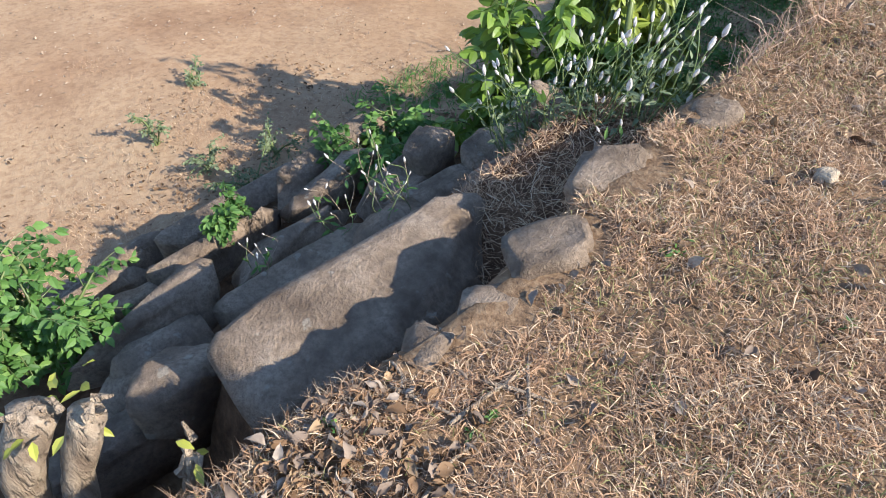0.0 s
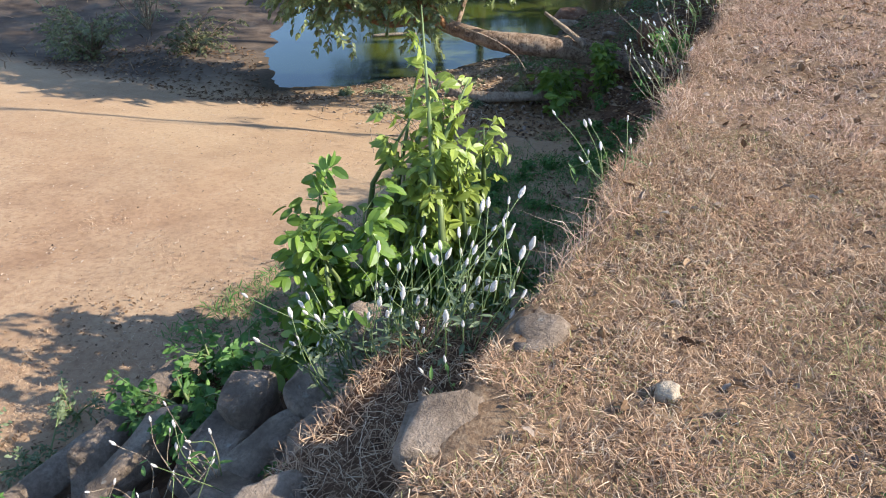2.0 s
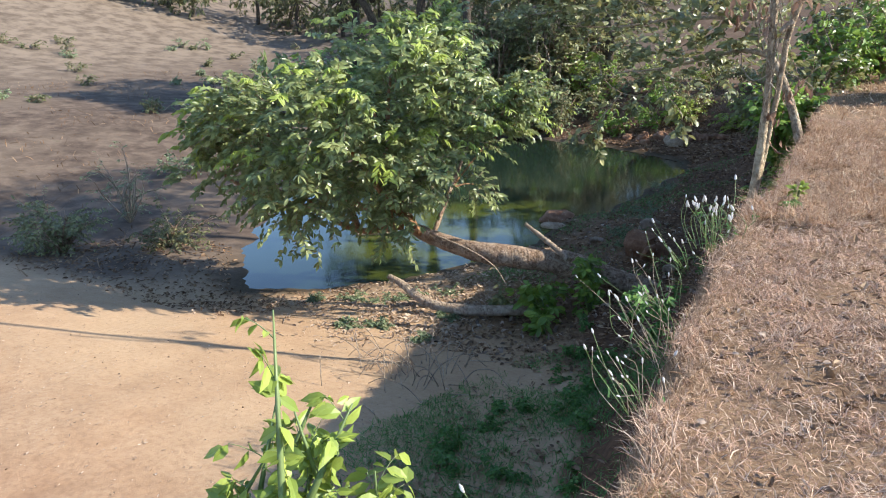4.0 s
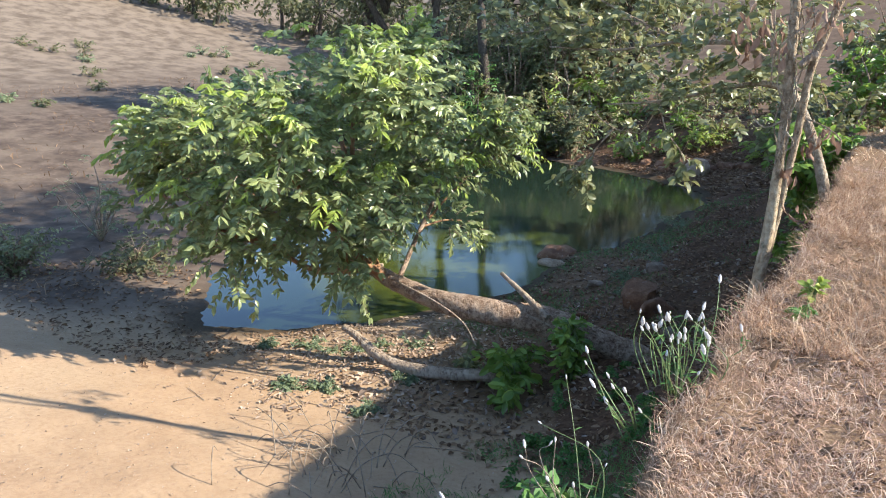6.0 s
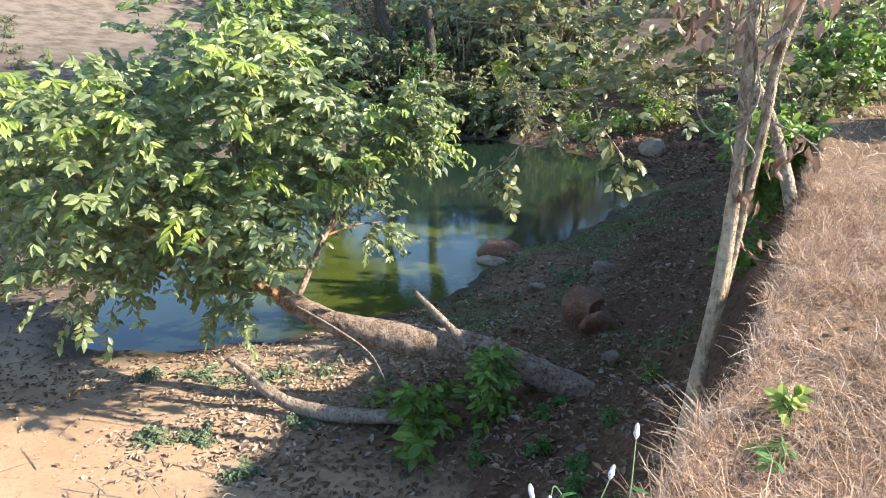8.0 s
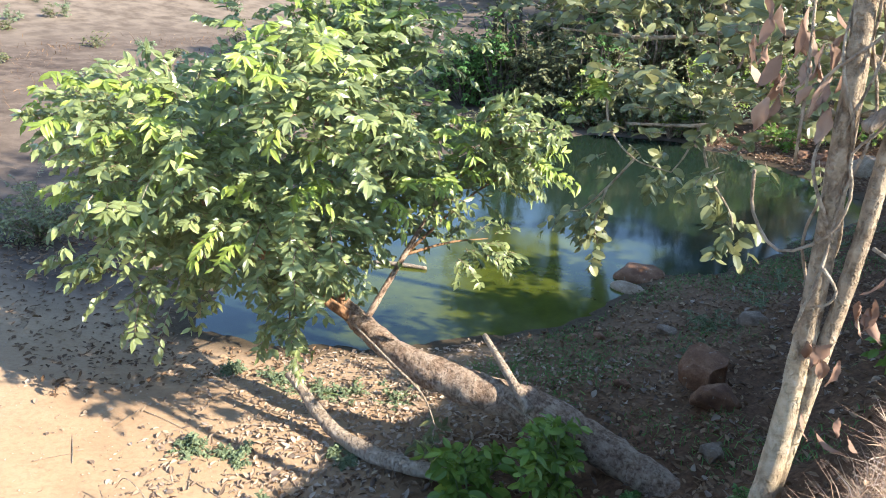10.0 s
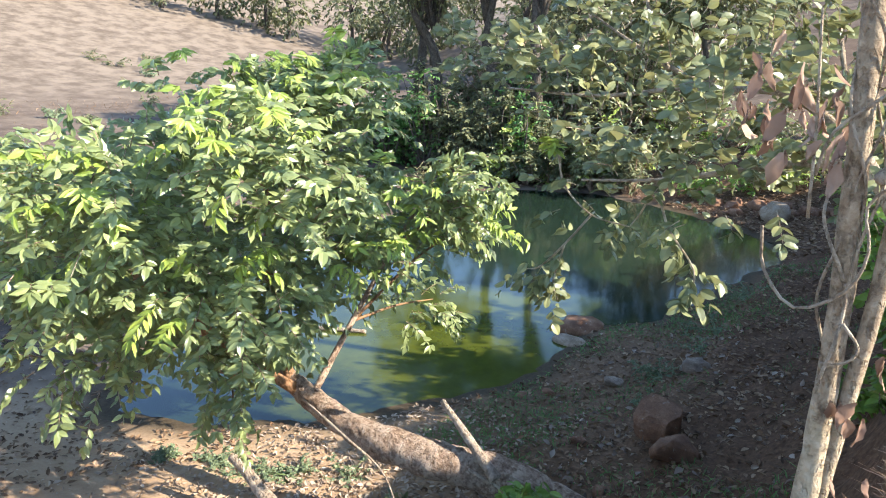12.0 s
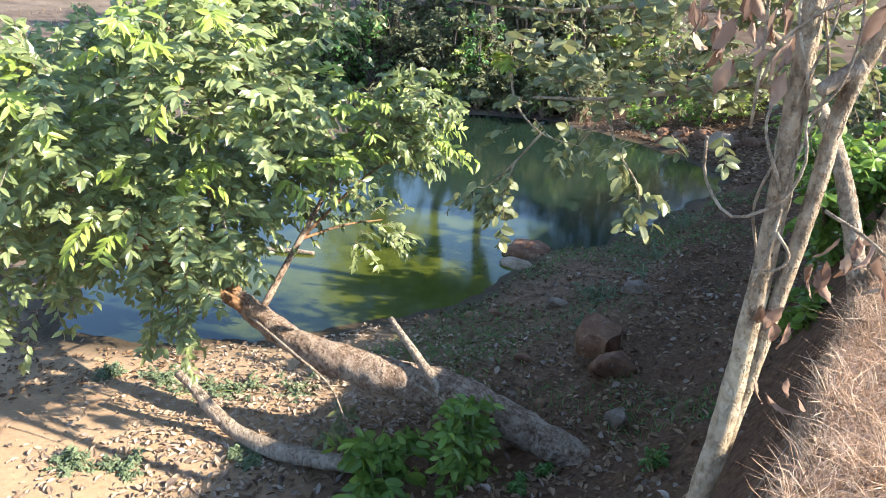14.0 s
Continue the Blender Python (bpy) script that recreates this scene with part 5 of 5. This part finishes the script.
straw_mesh("dry_grass", 360000, (-0.3, 2.2, -0.3, 4.2), on_bank_clear, 1, (0.018, 0.07), (0.0011, 0.0028), 0.55, "short trampled straw-coloured dry grass on the bank", M_STRAW, 9.0)
straw_mesh("green_grass", 30000, (-0.3, 2.2, -0.3, 4.2), on_bank_clear, 31, (0.02, 0.06), (0.0013, 0.003), 0.9, "thin fading green grass among the straw", M_GRASS_GREEN, 4.0, 0.0)
straw_mesh("dry_grass", 240000, (-0.8, 2.2, 4.2, 13.5), lambda x, y, g: on_bank(x, y, g) & (g.random(len(x)) < np.interp(y, [7.4, 8.6], [1.0, 0.45])), 2, (0.03, 0.095), (0.0013, 0.0034), 0.75, "straw-coloured dry grass on the bank", M_STRAW_PALE, 6.0)
straw_mesh("tall_dry_grass", 46000, (-0.55, 1.2, 7.7, 13.0), on_bank, 32, (0.08, 0.30), (0.0014, 0.0034), 1.1, "long tangled hay-like grass along the bank", M_STRAW, 7.0, 0.0)
straw_mesh("dry_grass", 22000, (-1.2, 7, 13.5, 30), on_bank, 3, (0.08, 0.2), (0.005, 0.012), 0.9, "straw-coloured dry grass on the bank", M_STRAW)
straw_mesh("dry_grass", 60000, (-0.6, 7.5, -5, 14), lambda x, y, g: on_bank(x, y, g) & ((x > 2.0) | (y < -0.2)), 8, (0.03, 0.09), (0.002, 0.005), 0.8, "straw-coloured dry grass further in on the bank", M_STRAW_PALE)
straw_mesh("edge_tufts", 26000, (-0.7, 0.4, 2.7, 12), lambda x, y, g: np.abs(edge_x(y) - x) < g.uniform(0, 0.16, len(x)), 35, (0.08, 0.26), (0.0012, 0.0028), 1.5, "tall dry grass tufts standing along the bank's edge", M_STRAW_PALE, 4.0, 0.0)
straw_mesh("edge_grass", 90000, (-0.75, 0.2, 3.2, 14), lambda x, y, g: np.abs(edge_x(y) - x + 0.02) < g.uniform(0, 0.17, len(x)), 4, (0.035, 0.125), (0.0006, 0.0015), 1.1, "wispy dry grass hanging over the bank's edge", M_STRAW)
straw_mesh("dry_grass", 9000, (-0.75, 0.1, 0.9, 2.6), lambda x, y, g: (edge_x(y) - x > 0.1) & (edge_x(y) - x < 0.5 + 0.15 * (y - 1)) & (y > 1.1), 5, (0.03, 0.09), (0.0012, 0.003), 0.5, "dry grass caught on the stone ledge", M_STRAW)
straw_mesh("sand_grass", 80000, (-5.5, -1.6, -1, 4), lambda x, y, g: g.random(len(x)) < np.clip(0.8 * fbm(x, y, 1.7, 4) + 0.4 * fbm(x, y, 6.0) + 0.4 - 0.22 * (-x - 2.2), 0, 1), 6, (0.015, 0.06), (0.001, 0.0024), 0.8, "thin dry grass on the sand by the wall", M_STRAW)

# mould browns instead of straw, so the grass takes on the slope's painted shade
straw_mesh("slope_grass", 9000, (-45, -13, 6, 45), lambda x, y, g: (heights(x, y) > WATER + 0.2) & (g.random(len(x)) < np.clip(0.3 + 0.8 * fbm(x, y, 0.5, 8), 0.03, 1)), 33, (0.15, 0.5), (0.012, 0.03), 1.2, "dry grass on the slope across the pond", M_LEAFMOULD)
straw_mesh("slope_weeds", 36000, (-6.3, -1.2, 13, 25), lambda x, y, g: (edge_x(y) - x > 0.7) & (heights(x, y) > WATER + 0.03) & (g.random(len(x)) < np.clip(0.15 + 0.9 * fbm(x, y, 0.9, 3) + 0.25 * step(-x, 3, 5), 0, 1)), 34, (0.05, 0.16), (0.004, 0.012), 1.2, "dark low weeds on the shaded slope", M_WEED)
straw_mesh("shade_grass", 60000, (-4.2, -0.5, 2.8, 10), lambda x, y, g: (edge_x(y) - x > 0.35) & (edge_x(y) - x < 3.0) & (g.random(len(x)) < np.clip(0.45 + 0.8 * fbm(x, y, 1.5, 6), 0, 1)), 7, (0.04, 0.14), (0.003, 0.008), 1.0, "low green weeds and grass in the bank's shade", M_WEED)


def litter(name, count, box, keep, seed, size, label, material=None, curled=False, heap=0.015):
    x, y, g = scatter(count, *box, keep, seed)
    n = len(x)
    p = np.column_stack([x, y, heights(x, y) + 0.006 + g.uniform(0, heap, n)])
    d = np.column_stack([g.normal(size=(n, 2)), g.normal(size=n) * (0.6 if curled else 0.25)])
    ln = g.uniform(*size, n)
    if curled:
        v, f = curled_arrays(p, d, (0, 0, 1) + g.normal(size=(n, 3)) * 0.7, ln, ln * g.uniform(0.5, 0.8, n), g.uniform(0.5, 1.9, n), g.uniform(0.2, 1.3, n))
        v = v + g.normal(size=v.shape) * 0.0012
    else:
        v, f = leaf_arrays(p, d, (0, 0, 1) + g.normal(size=(n, 3)) * 0.35, ln, ln * g.uniform(0.4, 0.65, n), 0.5, -0.05)
    return tagged(new(name, mesh_from(name, v, f, material or M_DRYLEAF, curled)), label, "dry leaves", kind="stuff")


litter("leaf_litter", 420, (0.0, 2.4, -0.2, 6), on_bank, 11, (0.025, 0.055), "scattered brown leaves in dry grass", M_PILE, True)
litter("leaf_pile", 1700, (0.0, 1.0, -0.1, 1.2), lambda x, y, g: (edge_x(y) - x < 0.1) & (g.random(len(x)) < np.exp(-((x - 0.38) ** 2 + (y - 0.68) ** 2) / 0.055)), 12, (0.025, 0.055), "heap of curled grey-brown dead leaves", M_PILE, True, 0.035)
litter("leaf_pile", 2600, (0.0, 1.0, -0.1, 1.2), lambda x, y, g: (edge_x(y) - x < 0.1) & (g.random(len(x)) < np.exp(-((x - 0.38) ** 2 + (y - 0.66) ** 2) / 0.05)), 22, (0.025, 0.055), "dark brown dead leaves heaped on dry grass", M_LEAFMOULD, True)
litter("leaf_litter", 500, (0.0, 2.4, -0.2, 8), on_bank, 23, (0.025, 0.06), "dark scattered leaves in dry grass", M_LEAFMOULD, True)
litter("leaf_litter", 30000, (-8.6, -1.0, 8.4, 20), lambda x, y, g: (x < -4.6 + 0.4 * fbm(x, y, 1.3)) & (edge_x(y) - x > 0.9) & (heights(x, y) > WATER + 0.03) & (g.random(len(x)) < np.clip(1.15 - 0.6 * np.hypot((x + 5.2) / 2.2, (y - 12.0) / 1.7) + 0.45 * fbm(x, y, 2.2), 0.015, 1)), 13, (0.05, 0.11), "dry leaves strewn on the shore")
litter("leaf_litter", 1500, (-1.2, 1.2, 5, 12), on_bank, 14, (0.03, 0.075), "brown leaves caught in the bank's grass", M_LEAFMOULD)
litter("leaf_litter", 2600, (-5.4, -0.8, 9.5, 20), lambda x, y, g: (edge_x(y) - x > 0.6) & (heights(x, y) > WATER + 0.03) & (g.random(len(x)) < np.clip(0.5 + 0.8 * fbm(x, y, 1.4, 2), 0.05, 1)), 26, (0.06, 0.13), "brown curled leaves on the shaded slope", M_PILE, True)
litter("leaf_litter", 13000, (-7.0, -0.8, 9.5, 24), lambda x, y, g: (edge_x(y) - x > 0.6) & (heights(x, y) > WATER + 0.03) & ((x > -5.0) | (y > 14.5)), 16, (0.05, 0.12), "dull brown leaves strewn on the shaded slope", M_LEAFMOULD)
litter("leaf_litter", 9000, (-11, -1.5, 25, 34), lambda x, y, g: heights(x, y) > WATER + 0.04, 28, (0.10, 0.2), "red-brown dry leaves round the pond's far end", M_LEAFMOULD)
litter("leaf_litter", 7000, (-20, -1.0, 31, 37), lambda x, y, g: heights(x, y) > WATER + 0.05, 17, (0.08, 0.16), "reddish dry leaves on the far bank", M_BROWNLEAF)
litter("leaf_litter", 2600, (-16, -8, 8.6, 13), lambda x, y, g: heights(x, y) > WATER + 0.03, 18, (0.05, 0.12), "dull brown leaves under the leaning tree", M_LEAFMOULD)
litter("clods", 4500, (-12, -2.0, 0.5, 11), lambda x, y, g: heights(x, y) < -1.1, 15, (0.012, 0.04), "bits of dry leaf and clod on the sand")
litter("leaf_litter", 4200, (-5.2, -0.8, 2.6, 10.5), lambda x, y, g: (edge_x(y) - x > 0.5) & (edge_x(y) - x < 2.6 + 0.5 * fbm(x, y, 1.1)) & (g.random(len(x)) < np.clip(0.45 + 0.6 * fbm(x, y, 1.6), 0.05, 1)), 19, (0.03, 0.09), "dull brown leaves at the foot of the bank", M_LEAFMOULD)
litter("clods", 5000, (-4.2, -1.5, -0.5, 3.6), lambda x, y, g: g.random(len(x)) < np.clip(0.5 + 0.7 * fbm(x, y, 1.9, 5) - 0.2 * (-x - 2.0), 0.03, 1), 27, (0.012, 0.04), "brown leaf crumbs on the sand by the wall", M_LEAFMOULD)
litter("clods", 5000, (-9, -1.8, 2, 11), lambda x, y, g: g.random(len(x)) < np.clip(0.4 + 0.7 * fbm(x, y, 1.1, 3), 0.05, 1), 20, (0.008, 0.022), "crumbs of dry earth on the sand")
tg = random.Random(9)
for i in range(86):
    if i >= 46:
        x, y, ln = tg.uniform(-3.6, -1.5), tg.uniform(3.5, 9.5), tg.uniform(0.15, 0.5)
    elif i < 16:
        x, y, ln = tg.uniform(-7.5, -3.2), tg.uniform(8.2, 11.2), tg.uniform(0.3, 0.9)
    elif i < 30:
        x, y, ln = tg.uniform(0.15, 0.6), tg.uniform(0.4, 1.1), tg.uniform(0.12, 0.3)
    else:
        x, y, ln = tg.uniform(-0.7, -0.2), tg.uniform(8, 11.5), tg.uniform(0.25, 0.6)
    a = tg.uniform(0, math.pi)
    pts = [(x + math.cos(a) * ln * s + tg.uniform(-0.03, 0.03) * ln, y + math.sin(a) * ln * s, height(x + math.cos(a) * ln * s, y + math.sin(a) * ln * s) + 0.012) for s in (0, 0.4, 0.7, 1)]
    tagged(new("twig", mesh_from("twig", *tube_arrays(pts, [0.006, 0.005, 0.004, 0.002], 5, 0.1, i, 3), M_DEADWOOD, True)), "dry fallen twig on the ground", "twig", "fallen twigs")
